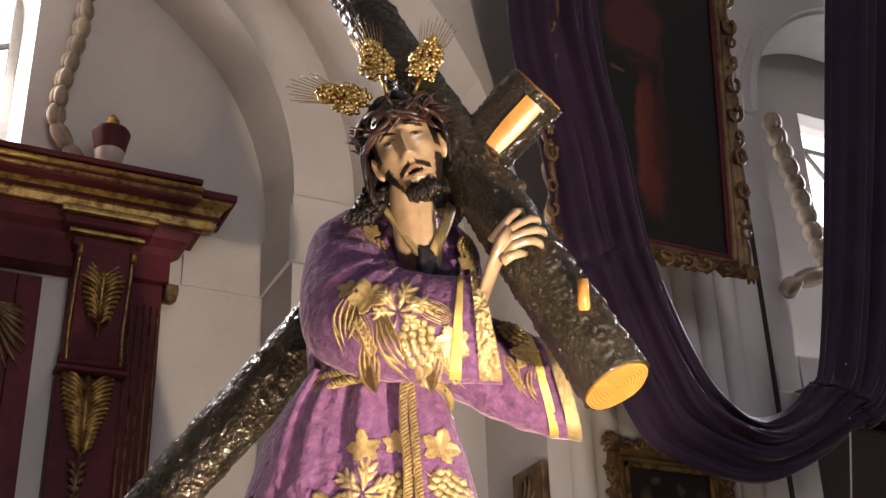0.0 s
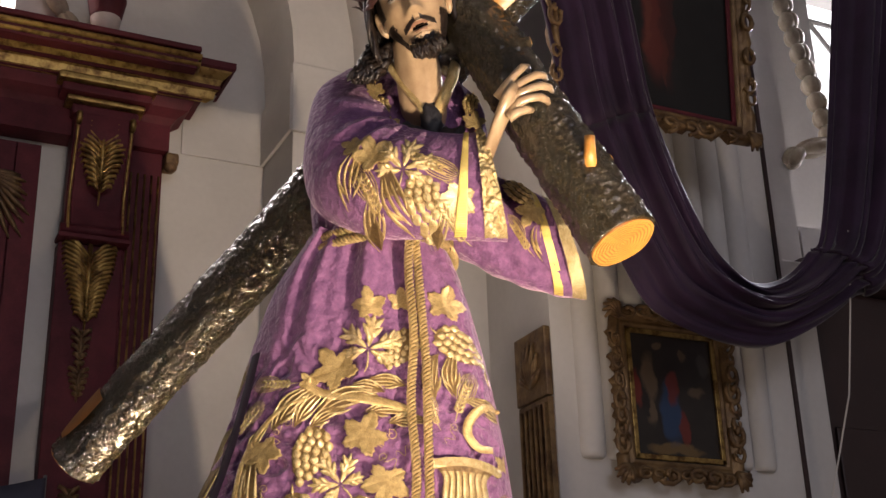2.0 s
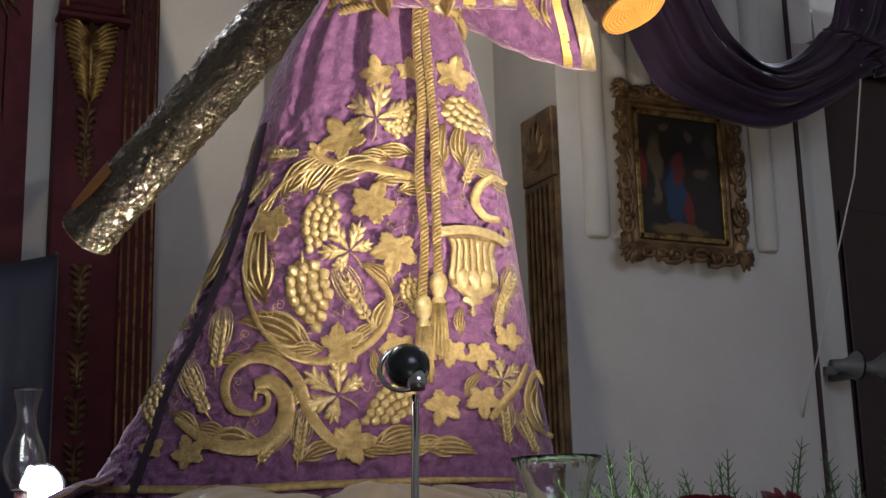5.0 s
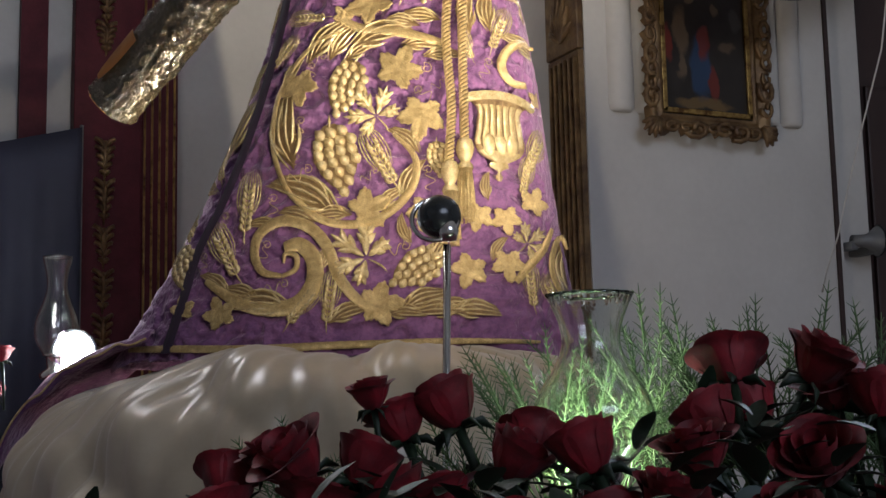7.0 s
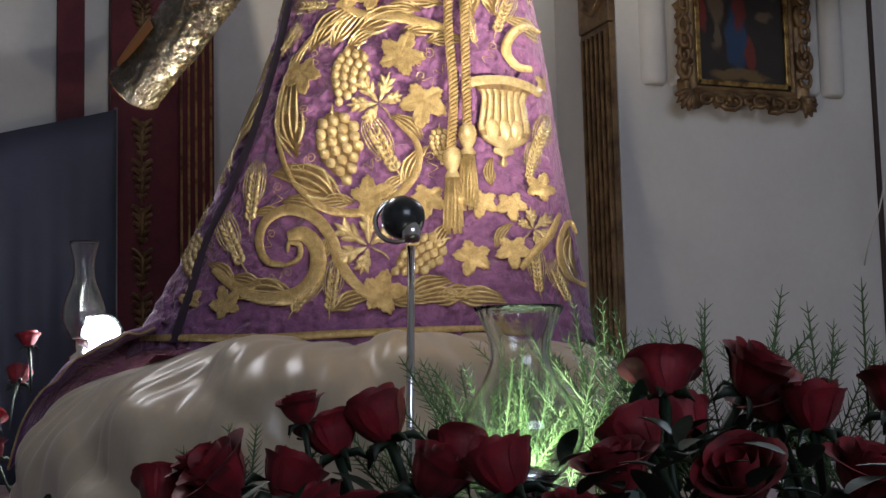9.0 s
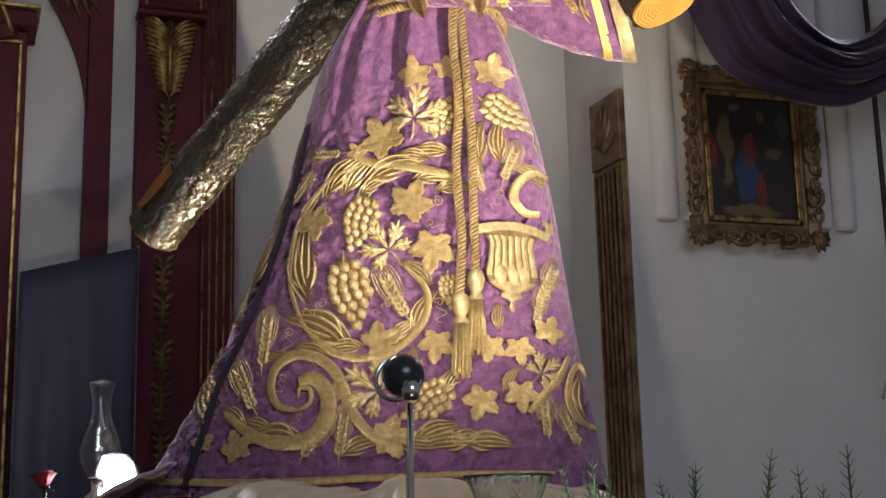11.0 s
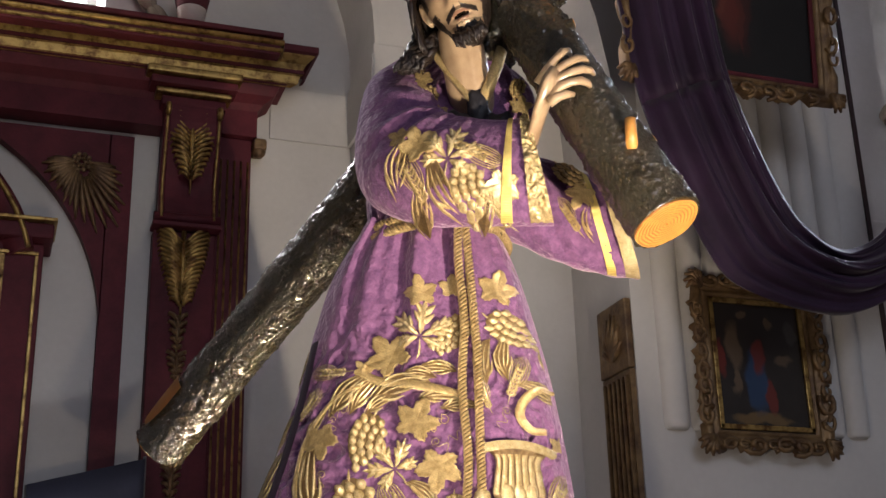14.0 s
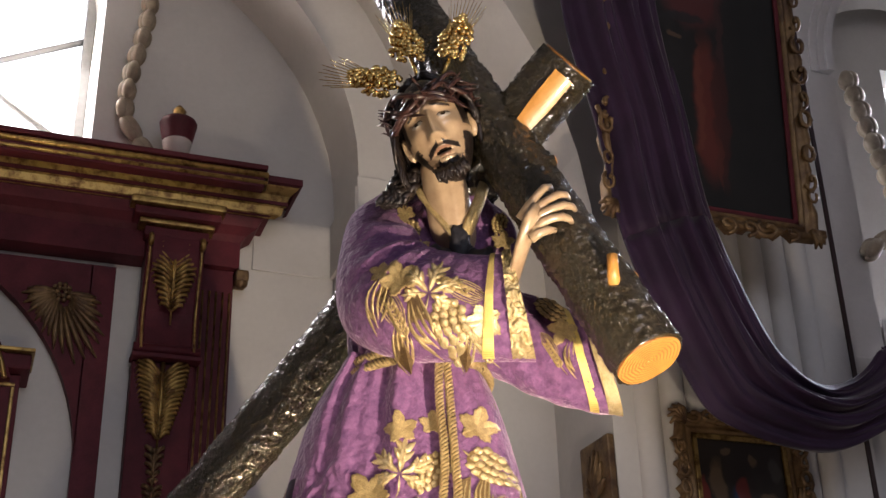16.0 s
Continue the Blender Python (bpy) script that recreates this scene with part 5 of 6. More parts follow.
def face_out(x, z):
    """How far the face stands forward of the plain oval."""
    out = 0.0
    nose = max(0.0, min(1.0, (0.022 - z) / 0.055)) if z > -0.036 else max(0.0, 1 - (-0.036 - z) / 0.010)
    out += 0.033 * nose**0.8 * math.exp(-((x / (0.0085 + 0.006 * max(0, -z / 0.036))) ** 2))
    out += 0.010 * bell(x, z, 0, 0.02, 0.010, 0.025)
    out += 0.007 * (bell(x, z, -0.011, -0.034, 0.006, 0.006) + bell(x, z, 0.011, -0.034, 0.006, 0.006))
    for sx in (-1, 1):
        out += 0.008 * bell(x, z, sx * 0.030, 0.030 + 0.05 * (0.03 - abs(x)), 0.022, 0.008)
        out -= 0.009 * bell(x, z, sx * 0.030, 0.010, 0.017, 0.012)
        out += 0.0075 * bell(x, z, sx * 0.030, 0.005, 0.012, 0.007)
        out += 0.006 * bell(x, z, sx * 0.044, -0.016, 0.018, 0.016)
        out -= 0.006 * bell(x, z, sx * 0.040, -0.050, 0.018, 0.020)
    out += 0.008 * bell(x, z, 0, -0.056, 0.022, 0.006) + 0.008 * bell(x, z, 0, -0.074, 0.017, 0.007)
    out -= 0.012 * bell(x, z, 0, -0.0645, 0.017, 0.0038)
    out += 0.012 * bell(x, z, 0, -0.102, 0.024, 0.018)
    return out


NS, NR = 260, 220
rows = []
for k in range(NR + 1):
    w = math.pi * (0.015 + 0.97 * k / NR)
    row = []
    for j in range(NS):
        a = 2 * math.pi * j / NS
        x, y, z = math.sin(w) * math.cos(a), -math.sin(w) * math.sin(a), math.cos(w)
        taper = 1 - 0.26 * max(0, -z) ** 1.5
        p = Vector((0.071 * x * taper, 0.092 * y, 0.118 * z))
        if y < 0.1:
            front = min(1.0, (0.1 - y) / 0.4)
            p.y -= front * face_out(p.x, p.z)
            beard = p.z < -0.078 and abs(p.x) < 0.055
            if beard:
                p.y -= 0.004 + 0.005 * abs(noise.noise(p * 130)) + 0.007 * max(0, -p.z - 0.08) / 0.03
                p.z -= 0.004 * abs(noise.noise(p * 90))
        row.append(HEAD @ p)
    rows.append(row)
vs = sheet(bm, rows, True)
cap(bm, vs[0], 1), cap(bm, vs[-1], 1)
inv = HEAD.inverted()
for f in bm.faces:
    p = inv @ f.calc_center_median()
    ax = abs(p.x)
    if p.y > 0.0 or p.z > 0.078 - 2.0 * ax * ax * 4 or (ax > 0.058 and p.z > -0.02):
        f.material_index = 1
    elif (p.z < -0.083 + 0.012 * noise.noise(p * 90) or (ax > 0.043 + 0.30 * (p.z + 0.06) + 0.004 * noise.noise(p * 140) and p.z < -0.035) or (-0.0545 < p.z + 0.45 * max(0, ax - 0.006) < -0.0435 and ax < 0.034)) and not (p.z > -0.054 and ax < 0.006):
        f.material_index = 1
    elif abs(p.z + 0.0640 + 5 * ax * ax) < 0.0030 and ax < 0.016:
        f.material_index = 3
    elif abs(p.z + 0.0585 + 6 * ax * ax) < 0.0022 and ax < 0.018 or (abs(p.z + 0.0712) < 0.0042 and ax < 0.013):
        f.material_index = 2
    elif ((ax - 0.030) / 0.0135) ** 2 + ((p.z - 0.006 - 0.12 * (0.03 - ax)) / 0.0070) ** 2 < 1:
        rim = ((ax - 0.030) / 0.0135) ** 2 + ((p.z - 0.0050 - 0.12 * (0.03 - ax)) / 0.0066) ** 2
        f.material_index = 3 if (rim > 0.80 and p.z > 0.006) or math.hypot(p.x + 0.001 - math.copysign(0.030, p.x), p.z - 0.0075) < 0.0050 else 4
    elif abs(p.z - 0.0275 - 0.30 * (0.03 - ax)) < 0.0026 and 0.010 < ax < 0.047:
        f.material_index = 1
# ears
for sx in (-1, 1):
    ball(bm, HEAD @ Vector((sx * 0.071, 0.004, -0.012)), 0.010, 0.016, 0.028, 12, 9, HEAD @ Euler((0.2, 0, sx * 0.5)).to_matrix().to_4x4())
# hair: wavy locks from the crown down behind the ears to the shoulders
rnd = random.Random(11)
for k in range(150):
    a = math.pi * (0.06 + 0.87 * k / 149) + 0.04 * rnd.uniform(-1, 1)
    pts = []
    reach = rnd.uniform(0.75, 1.0) if a < 0.72 * math.pi else rnd.uniform(0.60, 0.68)
    for j in range(12):
        q = j / 11 * reach
        w = 0.15 + 1.75 * min(1, q * 1.5)
        r = 1.05 + 0.12 * rnd.random()
        p = Vector((0.077 * r * math.sin(w) * math.cos(a), 0.010 + 0.098 * r * math.sin(w) * math.sin(a), 0.122 * r * math.cos(w)))
        if q > 0.6 and p.x > 0.02:
            p.z -= 0.10 * (q - 0.6)
        elif q > 0.6:
            p.z -= 0.30 * (q - 0.6)
            p += Vector((-0.09 * (q - 0.6) + 0.006 * math.sin(9 * q + k), 0.02 * (q - 0.6), 0))
        pts.append(HEAD @ p)
    tube(bm, pts, [0.0065] * 9 + [0.006, 0.005, 0.002], 5, 1)
for k in range(46):
    x0 = rnd.uniform(-0.02, 0.03)
    pts = [Vector((-0.155 + 0.9 * x0 - 0.05 * q + 0.012 * math.sin(7 * q + k), 2.735 - 0.02 * q + 0.03 * rnd.random(), 3.30 - 0.10 * q)) for q in (j / 9 for j in range(10))]
    tube(bm, pts, [0.008] * 8 + [0.006, 0.002], 5, 1)
# loose locks beside the face, under the crown
for sd, n, drop in ((-1, 34, 0.145), (1, 16, 0.075)):
    for k in range(n):
        y0 = rnd.uniform(-0.045, 0.05)
        wob = rnd.uniform(0, 6)
        pts = [HEAD @ Vector((sd * (0.078 + 0.010 * math.sin(2.6 * q) + 0.004 * math.sin(9 * q + wob)) - (0.02 * q if sd < 0 else 0), y0 + 0.012 * math.sin(7 * q + wob), 0.055 - drop * q + rnd.uniform(-0.002, 0.002))) for q in (j / 9 for j in range(10))]
        tube(bm, pts, [0.0055] * 8 + [0.004, 0.0015], 5, 1)
# lock of hair down the chest
for k in range(22):
    x0 = rnd.uniform(-0.03, 0.03)
    tube(bm, [(-0.075 + x0 + 0.01 * math.sin(6 * q + k), 2.775 - 0.012 * math.sin(3 * q), 3.10 - 0.10 * q) for q in (j / 7 for j in range(8))], [0.008] * 6 + [0.006, 0.002], 5, 1)
# beard tufts
for k in range(60):
    x = rnd.uniform(-0.034, 0.034)
    p = Vector((x, -0.082 + 6 * x * x, -0.098 - 0.012 * rnd.random() + 3 * x * x))
    tube(bm, [HEAD @ p, HEAD @ (p + Vector((0.002 * math.sin(k), -0.008, -0.014))), HEAD @ (p + Vector((0.5 * 0.006 * math.sin(k * 2), -0.002, -0.020 - 0.006 * rnd.random())))], [0.0042, 0.0042, 0.0012], 5, 1)
# neck and chest, with the two cords of the throat
sec = []
for k in range(20):
    q = k / 19
    sec.append(((-0.080 + 0.030 * q, cr(q, (0, 0.4, 0.75, 1), (2.735, 2.775, 2.815, 2.835)), 3.290 - 0.205 * q), (cr(q, (0, 0.4, 0.7, 1), (0.050, 0.053, 0.050, 0.012)), 0, 0), (0, cr(q, (0, 0.5, 1), (-0.055, -0.054, -0.050)), 0.006)))
loft(bm, sec, 36, 2.0, lambda w, q: 0.08 * math.exp(-(((w - 1.20 - 0.25 * q) / 0.16) ** 2)) + 0.08 * math.exp(-(((w - 1.95 + 0.25 * q) / 0.16) ** 2)) - 0.06 * math.exp(-(((w - 1.58) / 0.12) ** 2)) * q, 0)
# hand over the log
tube(bm, [(0.050, 2.760, 2.955), (0.078, 2.705, 3.000), (0.100, 2.645, 3.040), (0.124, 2.606, 3.080), (0.136, 2.606, 3.104)], [0.026, 0.023, 0.027, 0.033, 0.026], 16, 0, 0.5)
for x, z, lx, lz in ((0.118, 3.108, 0.052, 0.056), (0.133, 3.102, 0.072, 0.040), (0.143, 3.088, 0.074, 0.024), (0.146, 3.070, 0.062, 0.012)):
    pts = [(x - 0.022, 2.610, z - 0.024), (x, 2.600, z), (x + 0.35 * lx, 2.596, z + 0.40 * lz), (x + 0.68 * lx, 2.602, z + 0.78 * lz), (x + 0.92 * lx, 2.620, z + 0.98 * lz), (x + 1.02 * lx, 2.640, z + 1.0 * lz)]
    tube(bm, pts, [0.010, 0.0112, 0.0092, 0.0094, 0.0078, 0.005], 10, 0)
tube(bm, [(0.118, 2.608, 3.035), (0.138, 2.602, 3.045), (0.156, 2.606, 3.052), (0.172, 2.618, 3.056)], [0.012, 0.0105, 0.0095, 0.006], 10, 0)
ob = part("statue", bm, [SKIN, HAIR, LIPS, EYEDARK, EYEWHITE], base=(-0.08, 2.7, 3.0))
ob.matrix_world = TURNED @ Matrix.Translation(BASE[ob.name])
tagged(ob, "painted wooden statue with dark beard and long hair, robed", "statue")

# crown of thorns
crown = thing("crown_of_thorns", "dark brown woven crown of thorns on the statue's head", "crown", HEAD @ Vector((0, 0, 0.05)), True)
for s in range(6):
    bm = bmesh.new()
    pts = []
    for k in range(61):
        a = 2 * math.pi * k / 60
        rr = 1.12 + 0.10 * math.sin((4 + s % 3) * a + 1.1 * s)
        pts.append(HEAD @ Vector((0.079 * rr * math.cos(a), 0.008 + 0.097 * rr * math.sin(a), 0.052 + 0.018 * math.sin((3 + s % 2) * a + 2.1 * s) + 0.006 * (s - 2.5))))
    tube(bm, pts, 0.0058, 6, caps=False)
    part("thorn_branch", bm, THORN, crown)
rnd = random.Random(4)
for k in range(54):
    bm = bmesh.new()
    a = 2 * math.pi * k / 54 + 0.1 * rnd.random()
    p = Vector((0.088 * math.cos(a), 0.008 + 0.108 * math.sin(a), 0.05 + 0.03 * rnd.uniform(-1, 1)))
    w = Vector((math.cos(a + rnd.uniform(-1.1, 1.1)), math.sin(a + rnd.uniform(-1.1, 1.1)), rnd.uniform(-0.9, 0.9))).normalized()
    ln = rnd.uniform(0.025, 0.045)
    tube(bm, [HEAD @ (p - 0.01 * w), HEAD @ (p + 0.5 * ln * w), HEAD @ (p + ln * w)], [0.0042, 0.003, 0.0006], 5)
    part("thorn", bm, THORN, crown)

# three gold ray ornaments
for (u, z), (tu, tz) in (((-0.195, 3.510), (-0.335, 3.575)), ((-0.145, 3.590), (-0.190, 3.750)), ((-0.045, 3.590), (0.002, 3.750))):
    orn = thing("ray_ornament", "gilded ray ornament with a flower cluster behind the crown", "halo", (u, 2.70, z), True, "ray ornaments")
    base, tip = Vector((u, 2.70, z)), Vector((tu, 2.72, tz))
    way = (tip - base).normalized()
    side = way.cross(Vector((0, 1, 0))).normalized()
    bm = bmesh.new()
    rnd = random.Random(int(1000 * z) + int(100 * u))
    for k in range(130):
        q, s = rnd.random(), rnd.uniform(-1, 1)
        wd = 0.040 * math.sin(math.pi * (0.22 + 0.7 * q))
        p = base + way * (0.125 * q - 0.02) + side * wd * s + Vector((0, -0.020 * (1 - s * s) + 0.006 * rnd.uniform(-1, 1), 0))
        ball(bm, p, rnd.uniform(0.005, 0.010), rnd.uniform(0.004, 0.008), rnd.uniform(0.005, 0.010), 6, 4)
    tube(bm, [base - way * 0.07, base], 0.005, 6)
    part("flower_cluster", bm, GOLD, orn)
    for k in range(13):
        s = (k - 6) / 6
        d = (way + 0.42 * s * side).normalized()
        bm = bmesh.new()
        ln = 0.135 - 0.030 * abs(s) + 0.014 * (k % 2)
        tube(bm, [base + way * 0.03 + side * 0.012 * s, base + way * 0.035 + d * ln * 1.1], [0.0022, 0.0008], 4)
        part("ray", bm, GOLD, orn)

# ---- the cross of two bark-covered logs ----
cross = thing("wooden_cross", "large cross of dark varnished bark-covered logs", "cross", (-0.99, 3.50, 2.50), True)


def log(a, b, ra, rb, name, seed, steps=90, seg=44):
    a, b = Vector(a), Vector(b)
    way = (b - a).normalized()
    s = way.orthogonal().normalized()
    t = way.cross(s)
    bm = bmesh.new()
    rows = []
    for k in range(steps + 1):
        q = k / steps
        c, r = a.lerp(b, q), ra + (rb - ra) * q
        row = []
        for j in range(seg):
            w = 2 * math.pi * j / seg
            d = math.cos(w) * s + math.sin(w) * t
            p = c + r * d
            g = 0.004 * noise.noise(p * 16 + Vector((seed, 0, 0))) + 0.004 * noise.noise(Vector((p.dot(way) * 40, p.dot(s) * 70, p.dot(t) * 70))) + 0.0078 * abs(noise.noise(p * 75)) + 0.0020 * noise.noise(p * 150)
            row.append(c + (r + g) * d)
        rows.append(row)
    v = sheet(bm, rows, True)
    cap(bm, v[0], 0, True), cap(bm, v[-1])
    return part(name, bm, BARK, cross), way


E1 = Vector((0.344, 2.650, 2.760))
T1 = Vector((-0.300, 2.93, 4.16))
beam, w1 = log(E1, T1, 0.077, 0.062, "crossbeam", 1, 400, 120)
E2, T2 = Vector((-1.000, 3.50, 2.525)), Vector((0.232, 2.715, 3.545))
post, w2 = log(E2, T2, 0.072, 0.074, "upright", 7, 420, 120)


def cut_end(at, way, r, owner, rings=9):
    """A sawn face with growth rings as shallow ridges."""
    bm = bmesh.new()
    prof = [(0.0005, 0.001)]
    for k in range(rings):
        r0 = r * (k + 0.3) / rings
        prof += [(r0, 0.0015), (r0 + 0.34 * r / rings, 0.0024), (r0 + 0.68 * r / rings, 0.0015)]
    prof += [(r, 0.001), (r, -0.004)]
    lathe(bm, prof, 40, wave=lambda a, z: 0.0022 * math.sin(2 * a + 1) + 0.0014 * math.sin(5 * a))
    for f in bm.faces:
        q = f.calc_center_median().xy.length / r * rings % 1
        f.material_index = 1 if q < 0.28 or q > 0.95 else 0
    bmesh.ops.transform(bm, matrix=Matrix.Translation(at) @ way.to_track_quat("Z", "Y").to_matrix().to_4x4(), verts=bm.verts)
    part("sawn_end", bm, [CUTWOOD, CUTDARK], owner, "sawn orange wood face with growth rings")


cut_end(E1 - 0.002 * w1, -w1, 0.074, beam)
cut_end(T2 + 0.002 * w2, w2, 0.071, post)
cut_end(E2 - 0.002 * w2, -w2, 0.068, post)


def stub(at, way, r, ln, owner, skin=CUTWOOD):
    bm = bmesh.new()
    way = Vector(way).normalized()
    at = Vector(at)
    tube(bm, [at - way * 0.03, at + way * 0.3 * ln, at + way * ln], [r * 1.25, r * 1.05, r], 14)
    s = part("branch_stub", bm, skin, owner)
    bm = bmesh.new()
    ball(bm, at + way * ln, r * 0.9, r * 0.9, 0.003, 14, 4, way.to_track_quat("Z", "Y").to_matrix().to_4x4())
    part("stub_face", bm, CUTWOOD, s)


stub((0.285, 2.605, 2.945), (0.0, -0.35, 1.0), 0.0115, 0.036, beam)
stub((0.318, 2.655, 2.945), (0.8, -0.1, 0.5), 0.013, 0.020, beam, BARK)
stub((0.150, 2.71, 3.270), (0.9, -0.1, 0.25), 0.013, 0.036, beam, BARK)
# bare strip on the short arm and on the tail, where the bark is pared off
for q0, q1, dirn, rad in ((0.875, 0.985, Vector((0.25, -0.85, -0.45)), 0.0755), (0.03, 0.12, Vector((-0.5, -0.8, 0.35)), 0.0738)):
    bm = bmesh.new()
    n = (dirn - w2 * dirn.dot(w2)).normalized()
    t = w2.cross(n)
    rows = []
    for k in range(16):
        q = q0 + (q1 - q0) * k / 15
        wd = 0.32 * math.sqrt(max(0.02, math.sin(math.pi * min(1, k / 12) * 0.5 + 0.15)))
        rows.append([E2.lerp(T2, q) + (rad + 0.0085) * (math.cos(a) * n + math.sin(a) * t) for a in (wd * (-1 + j / 4) for j in range(9))])
    sheet(bm, rows)
    # The tail's strip lies in shade, which is put into its darker colour.
    part("pared_strip", bm, CUTWOOD if q0 > 0.5 else CUTDARK, post, "bare pared wood")

# ---- the float ----
base = thing("processional_float", "processional float covered in dark red velvet cloth", "float", (-0.2, 2.5, 0), True)
bm = bmesh.new()
box(bm, -1.75, 1.55, 0.85, 4.05, 0.05, 1.42, 0.04)
part("body", bm, REDCLOTH, base)
bm = bmesh.new()
rows = []
for k in range(60):
    row = []
    for j in range(60):
        u, d = -1.78 + 3.36 * k / 59, 0.82 + 3.26 * j / 59
        row.append((u, d, 1.445 + 0.018 * noise.noise(Vector((u * 3, d * 3, 0))) + 0.01 * noise.noise(Vector((u * 9, d * 9, 2)))))
    rows.append(row)
sheet(bm, rows)
ob = part("cover", bm, REDCLOTH, base)
sm = ob.modifiers.new("thickness", "SOLIDIFY")
sm.thickness = 0.02

mound = thing("satin_cushion", "beige satin cloth bunched over a rounded base under the robe", "cushion", (-0.30, 2.95, 1.44), True)
bm = bmesh.new()
rows = []
for k in range(50):
    w = math.pi / 2 * k / 49
    row = []
    for j in range(320):
        a = 2 * math.pi * j / 320
        up, out = math.sin(w) ** 0.80, math.cos(w) ** 0.62
        u, d = -0.30 + (0.74 if math.cos(a) < 0 else 0.66) * out * math.cos(a), 2.98 + 0.56 * out * math.sin(a)
        crease = 0.022 * abs(math.sin(5 * a + 5 * up)) * out + 0.03 * noise.noise(Vector((u * 5, d * 5, up * 2))) + 0.008 * math.sin(19 * a + 9 * up) * (1 - up * 0.5) + 0.007 * abs(math.sin(31 * a + 3 * noise.noise(Vector((u * 6, d * 6, 1))))) * out
        z = 1.45 + 0.365 * up * (1 - 0.10 * max(0.0, (-u - 0.55) / 0.4)) + crease
        row.append((u + crease * math.cos(a), d + crease * math.sin(a), z))
    rows.append(row)
v = sheet(bm, rows, True)
cap(bm, v[-1])
part("cloth", bm, SATIN, mound)

# small ball spotlight on a thin stem
spot = thing("spotlight", "small black ball spotlight on a thin chrome stem", "lamp", (-0.105, 1.90, 1.47), True)
bm = bmesh.new()
tube(bm, [(-0.112, 1.90, 1.455), (-0.110, 1.90, 1.60), (-0.102, 1.90, 1.905)], 0.0052, 10)
part("stem", bm, CHROME, spot)
bm = bmesh.new()
lathe(bm, [(0.0, 0), (0.06, 0), (0.06, 0.008), (0.012, 0.018)], 20, (-0.112, 1.90, 1.452))
part("foot", bm, BLACK, spot)
bm = bmesh.new()
ball(bm, (-0.112, 1.90, 1.943), 0.030, 0.030, 0.030, 24, 16)
part("shell", bm, BLACK, spot)
bm = bmesh.new()
ring = [(-0.118 + 0.0305 * math.cos(a), 1.892 + 0.012 * math.sin(a), 1.938 + 0.030 * math.sin(a)) for a in (2 * math.pi * j / 32 for j in range(33))]
tube(bm, ring, 0.0035, 6)
lathe(bm, [(0.0, -0.016), (0.011, -0.014), (0.014, 0.0), (0.010, 0.012), (0.0, 0.014)], 16, (-0.100, 1.885, 1.922))
part("collar", bm, CHROME, spot)

# ---- glass chimneys ----


def chimney(name, label, u, d, z, h, r, frill):
    ob = thing(name, label, "lamp glass", (u, d, z), True)
    bm = bmesh.new()
    prof = [(0.50, 0.0), (0.62, 0.04), (0.93, 0.17), (1.0, 0.28), (0.86, 0.42), (0.58, 0.58), (0.46, 0.70), (0.50, 0.82), (0.66, 0.97), (0.68, 1.0)]
    zs, rs = [p[1] for p in prof], [p[0] for p in prof]
    prof = [(r * cr(k / 36, zs, rs), h * k / 36) for k in range(37)]
    wave = (lambda a, zz: 0.05 * r * math.sin(18 * a) * max(0, zz / h - 0.94) / 0.06) if frill else None
    lathe(bm, prof, 72, (u, d, z), wave=wave)
    g = part("glass", bm, GLASS, ob)
    g.visible_shadow = False
    sm = g.modifiers.new("thickness", "SOLIDIFY")
    sm.thickness = 0.0022
    bm = bmesh.new()
    lathe(bm, [(0.0, -0.06), (r * 0.7, -0.06), (r * 0.75, -0.045), (r * 0.4, -0.03), (r * 0.45, 0.0), (r * 0.62, 0.006), (r * 0.3, 0.012)], 24, (u, d, z))
    part("holder", bm, CHROME, ob)
    return ob


chimney("hurricane_glass", "clear glass candle chimney with a crimped rim", 0.045, 1.50, 1.625, 0.172, 0.060, True)
chimney("lamp_chimney", "clear glass lamp chimney in the dark behind the robe", -1.17, 3.60, 1.86, 0.27, 0.058, False)

# bright floodlight behind the robe's train
led = thing("floodlight", "small bright white floodlight glaring towards the front", "lamp", (-1.12, 3.60, 1.80), True)
bm = bmesh.new()
lathe(bm, [(0.0, 0.0), (0.045, 0.0), (0.055, 0.03), (0.062, 0.06), (0.062, 0.066), (0.055, 0.066)], 24)
bmesh.ops.transform(bm, matrix=pose(-1.12, 3.66, 1.872, 90, 0, 0), verts=bm.verts)
part("housing", bm, BLACK, led)
bm = bmesh.new()
ball(bm, (-1.12, 3.592, 1.872), 0.054, 0.008, 0.054, 24, 12)
part("lens", bm, LED, led)
bm = bmesh.new()
tube(bm, [(-1.12, 3.63, 1.455), (-1.12, 3.63, 1.82)], 0.010, 10)
part("stand", bm, BLACK, led)

# navy cloth panel in front of the altarpiece
bm = bmesh.new()
rows = [[(0.29 + 0.38 * k / 24, 4.52 + 0.012 * math.sin(k * 0.8) * (0.2 + j / 20), (0.9 + (1.67 + 0.10 * k / 24) * (1 - j / 20))) for j in range(21)] for k in range(25)]
sheet(bm, rows)
ob = thing("cloth_banner", "dark navy cloth banner on a thin frame", "banner", (0.48, 4.52, 0))
o2 = part("cloth", bm, NAVY, ob)
sm = o2.modifiers.new("thickness", "SOLIDIFY")
sm.thickness = 0.006
for x, z in ((0.29, 2.57), (0.67, 2.68)):
    bm = bmesh.new()
    tube(bm, [(x, 4.535, 0.0), (x, 4.535, z)], 0.006, 8)
    part("pole", bm, GREYMETAL, ob)

# ---- roses and greenery ----


